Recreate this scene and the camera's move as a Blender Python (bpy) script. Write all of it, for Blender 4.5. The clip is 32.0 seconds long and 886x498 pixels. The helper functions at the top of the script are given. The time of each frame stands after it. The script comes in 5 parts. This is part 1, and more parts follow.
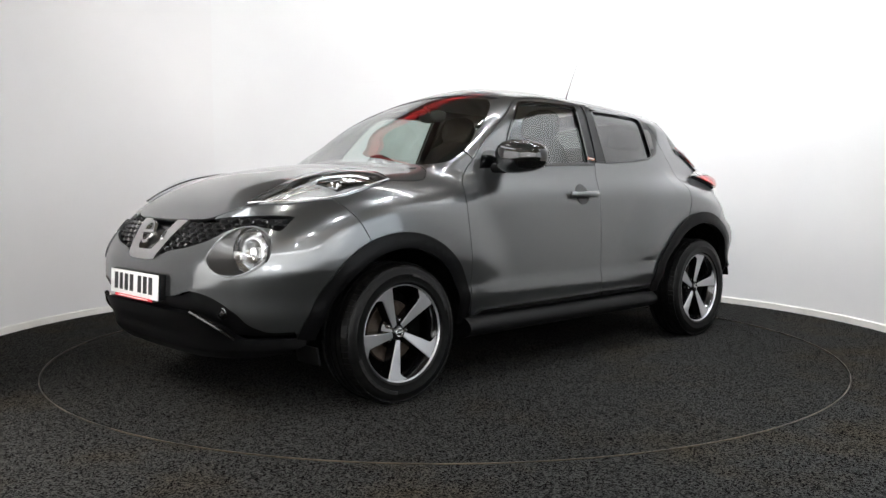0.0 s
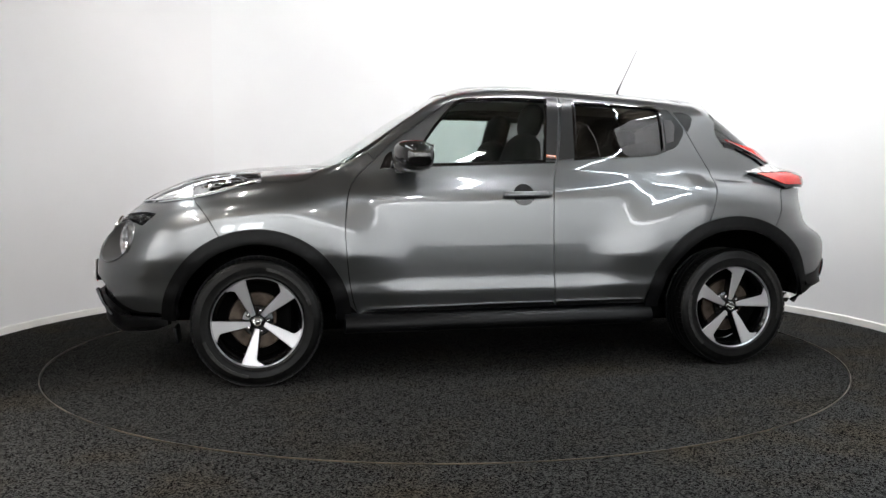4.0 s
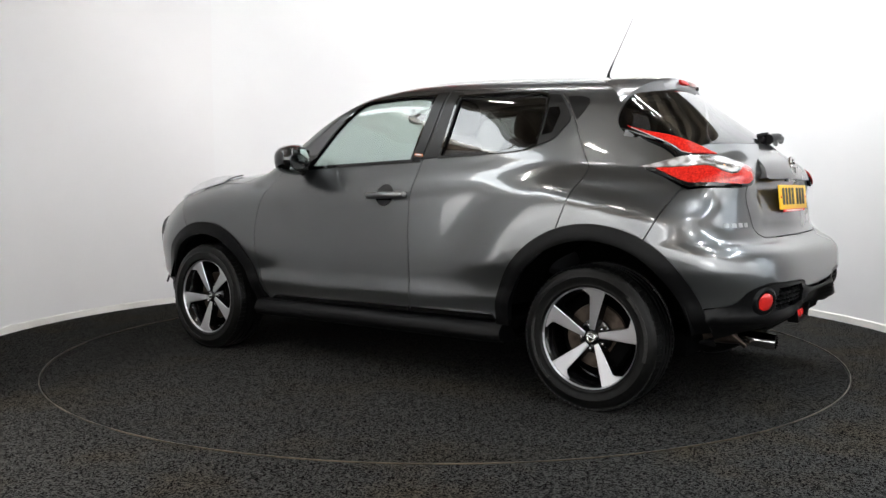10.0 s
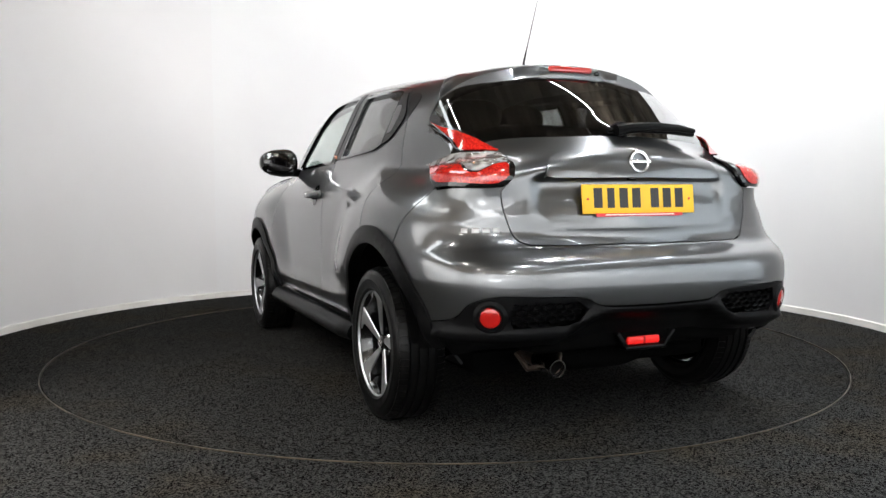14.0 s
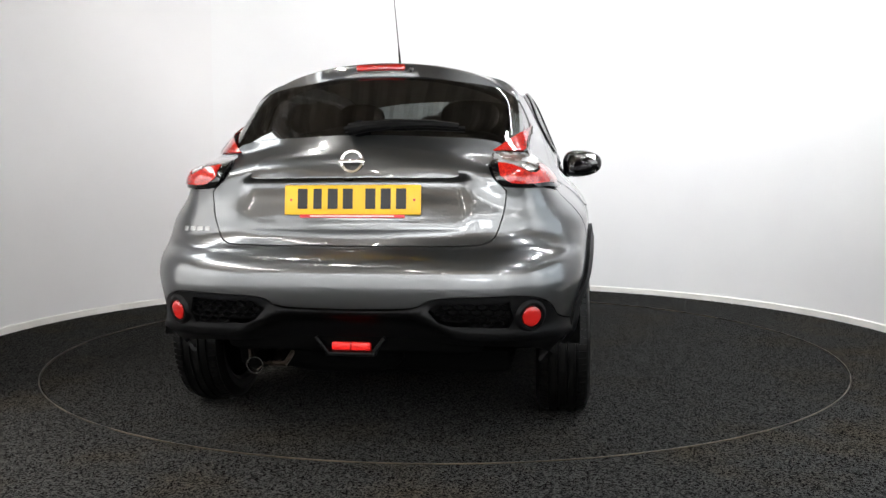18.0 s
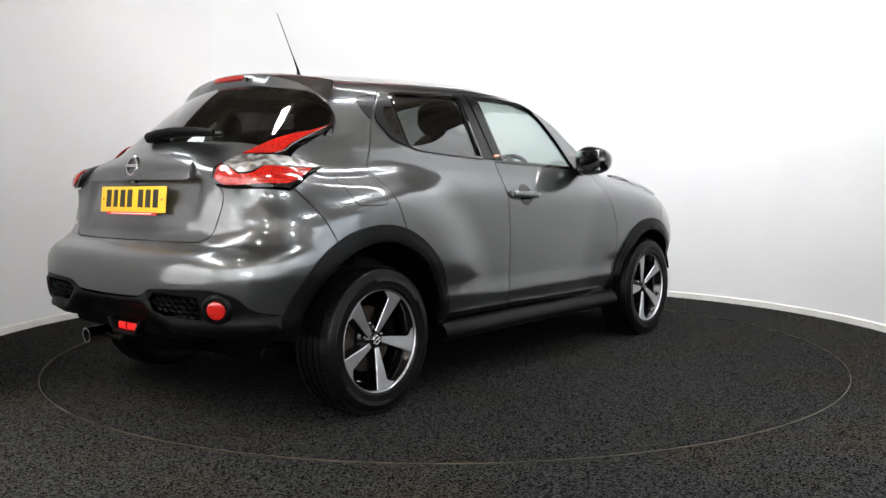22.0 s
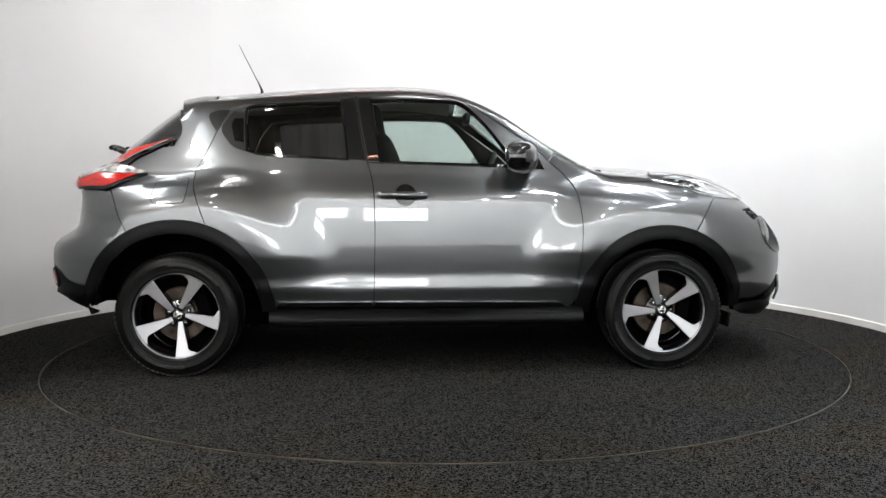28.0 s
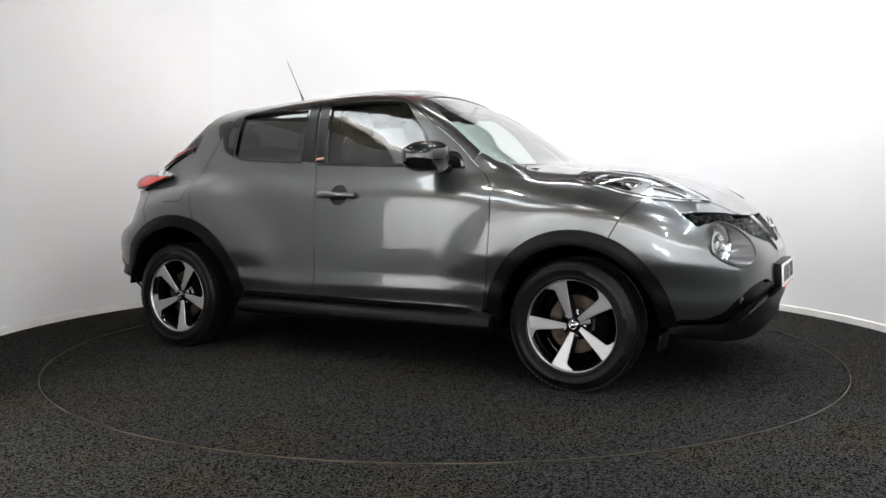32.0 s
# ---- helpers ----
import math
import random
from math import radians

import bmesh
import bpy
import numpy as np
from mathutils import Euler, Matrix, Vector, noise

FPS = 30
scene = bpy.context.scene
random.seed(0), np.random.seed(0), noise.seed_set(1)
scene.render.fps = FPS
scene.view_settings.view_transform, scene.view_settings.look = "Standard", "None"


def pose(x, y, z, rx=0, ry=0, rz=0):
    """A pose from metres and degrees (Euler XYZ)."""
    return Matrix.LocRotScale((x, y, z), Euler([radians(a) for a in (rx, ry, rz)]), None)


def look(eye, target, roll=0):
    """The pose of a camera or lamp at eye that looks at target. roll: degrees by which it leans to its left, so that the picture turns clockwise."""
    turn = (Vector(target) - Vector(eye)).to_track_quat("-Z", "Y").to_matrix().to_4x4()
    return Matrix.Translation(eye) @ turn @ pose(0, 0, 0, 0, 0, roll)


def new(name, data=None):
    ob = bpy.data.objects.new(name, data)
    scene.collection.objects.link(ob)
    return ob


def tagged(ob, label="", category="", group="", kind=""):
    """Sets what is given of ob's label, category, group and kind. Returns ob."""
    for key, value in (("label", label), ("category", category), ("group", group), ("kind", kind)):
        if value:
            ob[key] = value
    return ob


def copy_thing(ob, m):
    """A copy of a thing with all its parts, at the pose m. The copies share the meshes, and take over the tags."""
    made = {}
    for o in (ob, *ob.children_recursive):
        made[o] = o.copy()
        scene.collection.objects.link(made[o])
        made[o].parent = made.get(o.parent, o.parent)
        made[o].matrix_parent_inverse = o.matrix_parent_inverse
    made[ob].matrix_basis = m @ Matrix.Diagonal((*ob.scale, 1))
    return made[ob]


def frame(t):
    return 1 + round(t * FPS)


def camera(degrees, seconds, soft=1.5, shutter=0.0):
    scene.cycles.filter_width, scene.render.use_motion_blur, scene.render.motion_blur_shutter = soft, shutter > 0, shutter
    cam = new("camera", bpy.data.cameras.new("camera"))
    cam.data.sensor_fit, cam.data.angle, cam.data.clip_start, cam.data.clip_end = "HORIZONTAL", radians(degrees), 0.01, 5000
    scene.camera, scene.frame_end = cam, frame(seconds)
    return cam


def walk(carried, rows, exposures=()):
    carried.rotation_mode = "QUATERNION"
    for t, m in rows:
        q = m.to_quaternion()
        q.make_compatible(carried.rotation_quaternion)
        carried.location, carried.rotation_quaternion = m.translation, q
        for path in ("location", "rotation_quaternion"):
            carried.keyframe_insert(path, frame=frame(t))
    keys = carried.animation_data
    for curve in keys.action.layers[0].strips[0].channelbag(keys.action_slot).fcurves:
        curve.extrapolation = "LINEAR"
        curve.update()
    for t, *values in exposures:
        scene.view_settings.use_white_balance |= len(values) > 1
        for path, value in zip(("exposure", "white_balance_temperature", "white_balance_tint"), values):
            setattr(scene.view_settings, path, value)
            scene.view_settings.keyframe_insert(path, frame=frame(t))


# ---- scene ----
# camera: fixed on a stand before the turntable
cam = camera(56.43, 32.0)
EYE = pose(0.0, -5.087, 0.951, 90 - 4.034, 0.0, 0.077) @ pose(0, 0, 0, 0, 0, -0.16)
walk(cam, [(0, EYE), (32, EYE)])

# ---- light: hall lamps, added fill lamps, and a dim grey day through the hall ----
world = bpy.data.worlds.new("hall_air")
scene.world = world
world.use_nodes = True
world.node_tree.nodes["Background"].inputs[0].default_value = (0.9, 0.95, 1.0, 1)
world.node_tree.nodes["Background"].inputs[1].default_value = 0.25
scene.view_settings.exposure = 0.50


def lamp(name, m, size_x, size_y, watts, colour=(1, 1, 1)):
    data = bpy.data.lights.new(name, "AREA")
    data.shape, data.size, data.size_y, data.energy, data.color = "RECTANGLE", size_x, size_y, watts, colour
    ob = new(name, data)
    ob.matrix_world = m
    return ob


# ---- materials ----
def material(name, colour, rough=0.5, metal=0.0, coat=0.0, spec=0.5):
    m = bpy.data.materials.new(name)
    m.use_nodes = True
    b = m.node_tree.nodes["Principled BSDF"]
    b.inputs["Base Color"].default_value = (*colour, 1)
    b.inputs["Roughness"].default_value = rough
    b.inputs["Metallic"].default_value = metal
    b.inputs["Coat Weight"].default_value = coat
    b.inputs["Coat Roughness"].default_value = 0.03
    b.inputs["Specular IOR Level"].default_value = spec
    return m


def node(m, kind, **values):
    n = m.node_tree.nodes.new(kind)
    for key, value in values.items():
        if key in n.inputs:
            n.inputs[key].default_value = value
    return n


def link(m, a, out, b, into):
    m.node_tree.links.new(a.outputs[out], b.inputs[into])


def shader(m):
    return m.node_tree.nodes["Principled BSDF"]


def speckle(m, scale, dark, light, detail=4.0, low=0.35, high=0.65, rough=None, relief=0.0, distance=0.002, kind="Object"):
    """Varies a material's colour between dark and light by noise; a roughness range and relief if given."""
    at = node(m, "ShaderNodeTexCoord")
    n = node(m, "ShaderNodeTexNoise", Scale=scale, Detail=detail)
    link(m, at, kind, n, "Vector")
    r = node(m, "ShaderNodeValToRGB")
    r.color_ramp.elements[0].position, r.color_ramp.elements[1].position = low, high
    r.color_ramp.elements[0].color, r.color_ramp.elements[1].color = (*dark, 1), (*light, 1)
    link(m, n, "Fac", r, "Fac")
    link(m, r, "Color", shader(m), "Base Color")
    if rough:
        g = node(m, "ShaderNodeMapRange")
        g.inputs["To Min"].default_value, g.inputs["To Max"].default_value = rough
        link(m, n, "Fac", g, "Value")
        link(m, g, "Result", shader(m), "Roughness")
    if relief:
        b = node(m, "ShaderNodeBump", Strength=relief, Distance=distance)
        link(m, n, "Fac", b, "Height")
        link(m, b, "Normal", shader(m), "Normal")
    return n, r


def glow(name, colour, strength):
    m = material(name, colour, 0.4)
    shader(m).inputs["Emission Color"].default_value = (*colour, 1)
    shader(m).inputs["Emission Strength"].default_value = strength
    return m


def carpet(name, dark, light, tint):
    m = material(name, dark, 1.0, spec=0.0)
    at = node(m, "ShaderNodeTexCoord")
    fine = node(m, "ShaderNodeTexVoronoi", Scale=185.0)
    wide = node(m, "ShaderNodeTexNoise", Scale=1.3, Detail=4.0, Roughness=0.6)
    for n in (fine, wide):
        link(m, at, "Object", n, "Vector")
    r = node(m, "ShaderNodeValToRGB")
    r.color_ramp.elements[0].position, r.color_ramp.elements[1].position = 0.32, 0.74
    r.color_ramp.elements[0].color, r.color_ramp.elements[1].color = (*dark, 1), (*light, 1)
    link(m, fine, "Color", r, "Fac")
    s = node(m, "ShaderNodeValToRGB")
    s.color_ramp.elements[0].position, s.color_ramp.elements[1].position = 0.50, 0.72
    s.color_ramp.elements[0].color, s.color_ramp.elements[1].color = (1, 1, 1, 1), (*tint, 1)
    link(m, wide, "Fac", s, "Fac")
    mix = m.node_tree.nodes.new("ShaderNodeMixRGB")
    mix.blend_type = "MULTIPLY"
    mix.inputs[0].default_value = 1.0
    link(m, r, "Color", mix, 1)
    link(m, s, "Color", mix, 2)
    m.node_tree.links.new(mix.outputs[0], shader(m).inputs["Base Color"])
    b = node(m, "ShaderNodeBump", Strength=0.15, Distance=0.003)
    link(m, fine, "Distance", b, "Height")
    link(m, b, "Normal", shader(m), "Normal")
    return m


CARPET = carpet("grey_carpet", (0.003, 0.003, 0.003), (0.046, 0.0452, 0.0432), (1.2, 1.0, 0.74))
DISC_CARPET = carpet("turntable_carpet", (0.003, 0.003, 0.003), (0.043, 0.0423, 0.0406), (1.1, 1.0, 0.86))
BRASS = material("worn_brass_edge", (0.22, 0.17, 0.10), 0.45, 0.7)
speckle(BRASS, 6.0, (0.012, 0.010, 0.008), (0.13, 0.10, 0.065))
BLACK_GAP = material("black_gap", (0.004, 0.004, 0.004), 0.9)
WALL = material("white_wall", (0.80, 0.79, 0.79), 0.55, spec=0.3)
speckle(WALL, 0.8, (0.78, 0.77, 0.775), (0.82, 0.815, 0.81), relief=0.02)
WALL_LEFT = material("pinkish_white_wall", (0.775, 0.76, 0.76), 0.55, spec=0.3)
speckle(WALL_LEFT, 0.8, (0.772, 0.757, 0.758), (0.808, 0.794, 0.791), relief=0.02)
SKIRT = material("white_skirting_gloss", (0.80, 0.79, 0.76), 0.4)
speckle(SKIRT, 5.0, (0.76, 0.74, 0.69), (0.84, 0.82, 0.78))
HALL = material("hall_cladding", (0.72, 0.73, 0.74), 0.7)
speckle(HALL, 0.7, (0.66, 0.675, 0.69), (0.76, 0.77, 0.78))
ROOF_METAL = material("brown_roof_sheet", (0.16, 0.14, 0.11), 0.6)
speckle(ROOF_METAL, 0.9, (0.085, 0.066, 0.047), (0.17, 0.132, 0.094))
STEEL = material("painted_steel", (0.16, 0.15, 0.14), 0.6)
TUBE = glow("lamp_tube", (0.99, 0.98, 0.96), 32.0)

PAINT = material("gunmetal_metallic_paint", (0.09, 0.09, 0.09), 0.28, 0.9, coat=1.0)
shader(PAINT).inputs["Coat IOR"].default_value = 1.65
shader(PAINT).inputs["Coat Roughness"].default_value = 0.015
speckle(PAINT, 2600.0, (0.084, 0.0872, 0.090), (0.127, 0.1315, 0.1355), detail=1.0)
BLACK_TRIM = material("matt_black_plastic", (0.002, 0.002, 0.0022), 0.5, spec=0.11)
speckle(BLACK_TRIM, 900.0, (0.0014, 0.0014, 0.0015), (0.003, 0.003, 0.0032), relief=0.12, distance=0.0006, rough=(0.32, 0.46))
GLOSS_BLACK = material("gloss_black", (0.002, 0.002, 0.0022), 0.06, coat=0.6)
RUBBER = material("tyre_rubber", (0.002, 0.002, 0.002), 0.4, spec=0.12)
speckle(RUBBER, 40.0, (0.0016, 0.0016, 0.0016), (0.0042, 0.0041, 0.0039), rough=(0.22, 0.5), relief=0.05)
ALLOY = material("machined_alloy", (0.44, 0.44, 0.45), 0.36, 0.9)
RIM_BLACK = material("black_rim_lacquer", (0.002, 0.002, 0.0022), 0.15, coat=0.4)
RED_STEEL = material("red_painted_steel", (0.55, 0.03, 0.03), 0.5)
speckle(RED_STEEL, 3.0, (0.48, 0.022, 0.022), (0.60, 0.04, 0.04))
CHROME = material("chrome", (0.66, 0.65, 0.64), 0.12, 1.0)
DISC_STEEL = material("rusty_brake_disc", (0.16, 0.10, 0.06), 0.5, 0.8)
speckle(DISC_STEEL, 18.0, (0.02, 0.013, 0.009), (0.07, 0.055, 0.043))
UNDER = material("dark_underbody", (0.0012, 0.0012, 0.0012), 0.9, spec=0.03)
CLOTH = material("dark_seat_cloth", (0.014, 0.014, 0.015), 0.9, spec=0.1)
speckle(CLOTH, 300.0, (0.009, 0.009, 0.010), (0.019, 0.019, 0.020), relief=0.2)
DASH = material("dashboard_plastic", (0.018, 0.018, 0.019), 0.6)
HEADLINER = material("pale_headliner", (0.42, 0.41, 0.39), 0.9)


def glass(name, tint, rough=0.0):
    """Thin glass: sees through with a tint, mirrors at grazing angles."""
    m = bpy.data.materials.new(name)
    m.use_nodes = True
    t = m.node_tree
    t.nodes.clear()
    out = t.nodes.new("ShaderNodeOutputMaterial")
    mix = t.nodes.new("ShaderNodeMixShader")
    see, shine, f = t.nodes.new("ShaderNodeBsdfTransparent"), t.nodes.new("ShaderNodeBsdfGlossy"), t.nodes.new("ShaderNodeLayerWeight")
    f.inputs["Blend"].default_value = 0.5
    power, scale = t.nodes.new("ShaderNodeMath"), t.nodes.new("ShaderNodeMath")
    power.operation, scale.operation = "POWER", "MULTIPLY_ADD"
    power.inputs[1].default_value, scale.inputs[1].default_value, scale.inputs[2].default_value = 4.0, 0.90, 0.07
    see.inputs[0].default_value = (*tint, 1)
    shine.inputs["Roughness"].default_value = rough
    shine.inputs["Color"].default_value = (1, 1, 1, 1)
    t.links.new(f.outputs["Facing"], power.inputs[0])
    t.links.new(power.outputs[0], scale.inputs[0])
    t.links.new(scale.outputs[0], mix.inputs[0])
    t.links.new(see.outputs[0], mix.inputs[1])
    t.links.new(shine.outputs[0], mix.inputs[2])
    t.links.new(mix.outputs[0], out.inputs[0])
    return m


GLASS = glass("green_tinted_glass", (0.72, 0.80, 0.77))
PRIVACY = glass("dark_privacy_glass", (0.17, 0.17, 0.17))
CLEAR = glass("clear_lens", (0.93, 0.94, 0.95))
RED_LENS = material("red_lens", (0.42, 0.010, 0.008), 0.12, coat=0.8)
ORANGE = material("orange_badge", (0.75, 0.22, 0.08), 0.4)
PLATE_WHITE = material("white_plate", (0.78, 0.78, 0.76), 0.35)
PLATE_YELLOW = material("yellow_plate", (0.80, 0.47, 0.012), 0.35)
PLATE_INK = material("plate_ink", (0.012, 0.012, 0.012), 0.5)
PLATE_RED = material("red_strip", (0.60, 0.02, 0.03), 0.4)


# ---- mesh helpers ----
def mesh_from(name, verts, faces, mat, smooth=False, normals=None):
    me = bpy.data.meshes.new(name)
    me.from_pydata([tuple(map(float, v)) for v in verts], [], [tuple(int(i) for i in f) for f in faces])
    me.materials.append(mat)
    if smooth or normals is not None:
        me.polygons.foreach_set("use_smooth", [True] * len(me.polygons))
    if normals is not None:
        me.normals_split_custom_set_from_vertices([tuple(map(float, n)) for n in normals])
    return me


def add(name, me, parent=None, label="", m=None):
    ob = new(name, me)
    if parent is not None:
        ob.parent = parent
    if m is not None:
        ob.matrix_basis = m
    if label:
        ob["label"] = label
    return ob


def part(name, bm, mat, parent=None, label="", m=None, smooth=True, angle=35):
    me = bpy.data.meshes.new(name)
    bm.normal_update()
    for e in bm.edges:
        e.smooth = not (len(e.link_faces) == 2 and e.calc_face_angle(0) > radians(angle))
    for f in bm.faces:
        f.smooth = smooth
    bm.to_mesh(me)
    bm.free()
    me.materials.append(mat)
    return add(name, me, parent, label, m)


def box_bm(sx, sy, sz, bevel=0.0, m=None, segments=2):
    bm = bmesh.new()
    bmesh.ops.create_cube(bm, size=1, matrix=Matrix.Diagonal((sx, sy, sz, 1)))
    if bevel:
        bmesh.ops.bevel(bm, geom=bm.edges[:], offset=bevel, segments=segments, affect="EDGES", profile=0.5)
    if m is not None:
        bm.transform(m)
    return bm


def lathe(profile, n=48, axis="y", closed=False, a0=0.0, a1=2 * math.pi):
    """Spin pairs (radius, along) round an axis."""
    bm = bmesh.new()
    full = abs(a1 - a0 - 2 * math.pi) < 1e-6
    rings = []
    for k in range(n if full else n + 1):
        a = a0 + (a1 - a0) * k / n
        c, s = math.cos(a), math.sin(a)
        place = {"y": lambda r, h: (r * c, h, r * s), "z": lambda r, h: (r * c, r * s, h), "x": lambda r, h: (h, r * c, r * s)}[axis]
        rings.append([bm.verts.new(place(r, h)) for r, h in profile])
    count = len(profile)
    for k in range(n if full else n):
        p, q = rings[k], rings[(k + 1) % len(rings)]
        for i in range(count if closed else count - 1):
            j = (i + 1) % count
            bm.faces.new((p[i], p[j], q[j], q[i]))
    bmesh.ops.remove_doubles(bm, verts=bm.verts[:], dist=1e-6)
    bmesh.ops.recalc_face_normals(bm, faces=bm.faces[:])
    return bm


def tube(points, radius, n=8, taper=None):
    """A round bar along points."""
    bm = bmesh.new()
    rings = []
    pts = [Vector(p) for p in points]
    for i, p in enumerate(pts):
        d = (pts[min(i + 1, len(pts) - 1)] - pts[max(i - 1, 0)]).normalized()
        u = d.cross(Vector((0.13, 0.31, 0.94))).normalized()
        v = d.cross(u)
        r = radius if taper is None else radius + (taper - radius) * i / (len(pts) - 1)
        rings.append([bm.verts.new(p + r * (math.cos(2 * math.pi * k / n) * u + math.sin(2 * math.pi * k / n) * v)) for k in range(n)])
    for a, b in zip(rings, rings[1:]):
        for k in range(n):
            bm.faces.new((a[k], a[(k + 1) % n], b[(k + 1) % n], b[k]))
    bm.faces.new(rings[0]), bm.faces.new(rings[-1])
    bmesh.ops.recalc_face_normals(bm, faces=bm.faces[:])
    return bm


def squashed(sx, sy, sz, power=3.0, n=24):
    """A rounded block (superellipsoid)."""
    bm = bmesh.new()
    bmesh.ops.create_uvsphere(bm, u_segments=n, v_segments=n // 2, radius=1)
    for v in bm.verts:
        k = (abs(v.co.x) ** power + abs(v.co.y) ** power + abs(v.co.z) ** power) ** (1 / power)
        v.co = Vector((v.co.x * sx, v.co.y * sy, v.co.z * sz)) / k
    return bm


# ---- the place: carpeted floor, turntable, curved white wall, the hall round them ----
WALL_C, WALL_R = (0.0, 0.10), 2.964
RING = 2.262


def ring_sheet(inner, outer, n=160):
    bm = bmesh.new()
    a = [bm.verts.new((inner * math.cos(2 * math.pi * k / n), inner * math.sin(2 * math.pi * k / n), 0)) for k in range(n)]
    b = []
    for k in range(n):
        ang = 2 * math.pi * k / n
        r = outer / max(abs(math.cos(ang)), abs(math.sin(ang)))
        b.append(bm.verts.new((r * math.cos(ang), r * math.sin(ang), 0)))
    for k in range(n):
        bm.faces.new((a[k], b[k], b[(k + 1) % n], a[(k + 1) % n]))
    return bm


floor = part("floor", ring_sheet(RING + 0.008, 12.0), CARPET)
tagged(floor, "dark grey speckled carpet floor round the turntable", "floor", kind="structure")
pit = part("turntable_pit", lathe([(0.0, -0.06), (RING + 0.012, -0.06), (RING + 0.012, -0.001)], 120, "z"), BLACK_GAP)
tagged(pit, "black gap under the turntable's rim", "gap", kind="structure")
edge = part("floor_edge_trim", lathe([(RING + 0.0055, -0.02), (RING + 0.0055, 0.0035), (RING + 0.0095, 0.0035), (RING + 0.0095, -0.02)], 200, "z"), BRASS)
tagged(edge, "worn brass trim ring at the carpet's cut edge", "trim", kind="structure")

turntable = new("turntable")
tagged(turntable, "round turntable covered in dark grey carpet, turning under the car", "turntable")
part("disc", lathe([(0.0, -0.006), (RING - 0.004, -0.006), (RING - 0.004, -0.03), (0.0, -0.03)], 160, "z"), STEEL, turntable, "steel disc")
part("carpet_cover", lathe([(0.0, 0.0), (1.2, 0.0), (RING - 0.004, 0.0), (RING, -0.003), (RING, -0.012)], 160, "z"), DISC_CARPET, turntable, "dark grey carpet cover")


def arc_wall(r0, r1, z0, z1, a0, a1, n=120):
    return lathe([(r0, z0), (r0, z1), (r1, z1), (r1, z0)], n, "z", True, radians(a0), radians(a1))


AT_WALL = pose(WALL_C[0], WALL_C[1], 0)
for k, (a0, a1) in enumerate(((-40, 133.3), (133.312, 220))):
    w = part("wall_%d" % (k + 1), arc_wall(WALL_R, WALL_R + 0.08, 0.0, 3.1, a0, a1), (WALL, WALL_LEFT)[k], m=AT_WALL)
    tagged(w, "plain white curved studio wall", "wall", kind="structure")
for k, (a0, a1) in enumerate(((-40, 42.0), (42.06, 220))):
    w = part("baseboard_%d" % (k + 1), lathe([(WALL_R - 0.002, 0.0), (WALL_R - 0.014, 0.0), (WALL_R - 0.014, 0.044), (WALL_R - 0.008, 0.050), (WALL_R - 0.002, 0.050)], 120, "z", True, radians(a0), radians(a1)), SKIRT, m=AT_WALL)
    tagged(w, "narrow white skirting board at the foot of the curved wall", "skirting", kind="structure")

# the hall behind and above: cladding walls, ribbed roof, purlins and strip lamps
HX, HY0, HY1, HZ = 7.0, -11.0, 5.0, 4.4


def hall_wall(name, sx, sy, sz, x, y, z, label):
    return tagged(part(name, box_bm(sx, sy, sz), HALL, m=pose(x, y, z)), label, "wall", kind="structure")


hall_wall("wall_3", 0.12, HY1 - HY0, HZ, -HX, (HY0 + HY1) / 2, HZ / 2, "plain hall wall behind the studio wall")
hall_wall("wall_4", 0.12, HY1 - HY0, HZ, HX, (HY0 + HY1) / 2, HZ / 2, "plain hall wall behind the studio wall")
hall_wall("wall_5", 2 * HX, 0.12, HZ, 0, HY1, HZ / 2, "plain hall wall behind the studio wall")
hall_wall("wall_6", 2 * HX, 0.12, HZ, 0, HY0, HZ / 2, "plain hall wall behind the camera")


def ribbed_roof():
    verts, faces = [], []
    n = 160
    for i in range(n + 1):
        x = -HX + 2 * HX * i / n
        z = HZ + (0.06 if i % 4 in (1, 2) else 0.0)
        verts += [(x, HY0, z), (x, HY1, z)]
    for i in range(n):
        faces.append((2 * i, 2 * i + 1, 2 * i + 3, 2 * i + 2))
    return mesh_from("ceiling", verts, faces, ROOF_METAL)


tagged(add("ceiling", ribbed_roof()), "ribbed metal hall roof", "ceiling", kind="structure")


def red_beam():
    """A red I-beam on the hall's back wall, above the studio wall."""
    bm = box_bm(2.2, 0.22, 0.03, 0.004, pose(0, 0, 0.14))
    for z, sy, sz in ((0.0, 0.03, 0.25), (-0.14, 0.22, 0.03)):
        b = box_bm(2.2, sy, sz, 0.004, pose(0, 0, z))
        me = bpy.data.meshes.new("flange")
        b.to_mesh(me)
        b.free()
        bm.from_mesh(me)
        bpy.data.meshes.remove(me)
    ob = part("steel_beam", bm, RED_STEEL, m=pose(-1.0, 3.5, 3.82))
    for x in (-2.0, 0.0):
        tagged(part("steel_post", box_bm(0.14, 0.14, 3.66), STEEL, m=pose(x, 3.5, 1.83)), "grey steel post under the red beam", "post", "beam posts")
    return tagged(ob, "red painted steel beam above the studio wall", "beam")


red_beam()


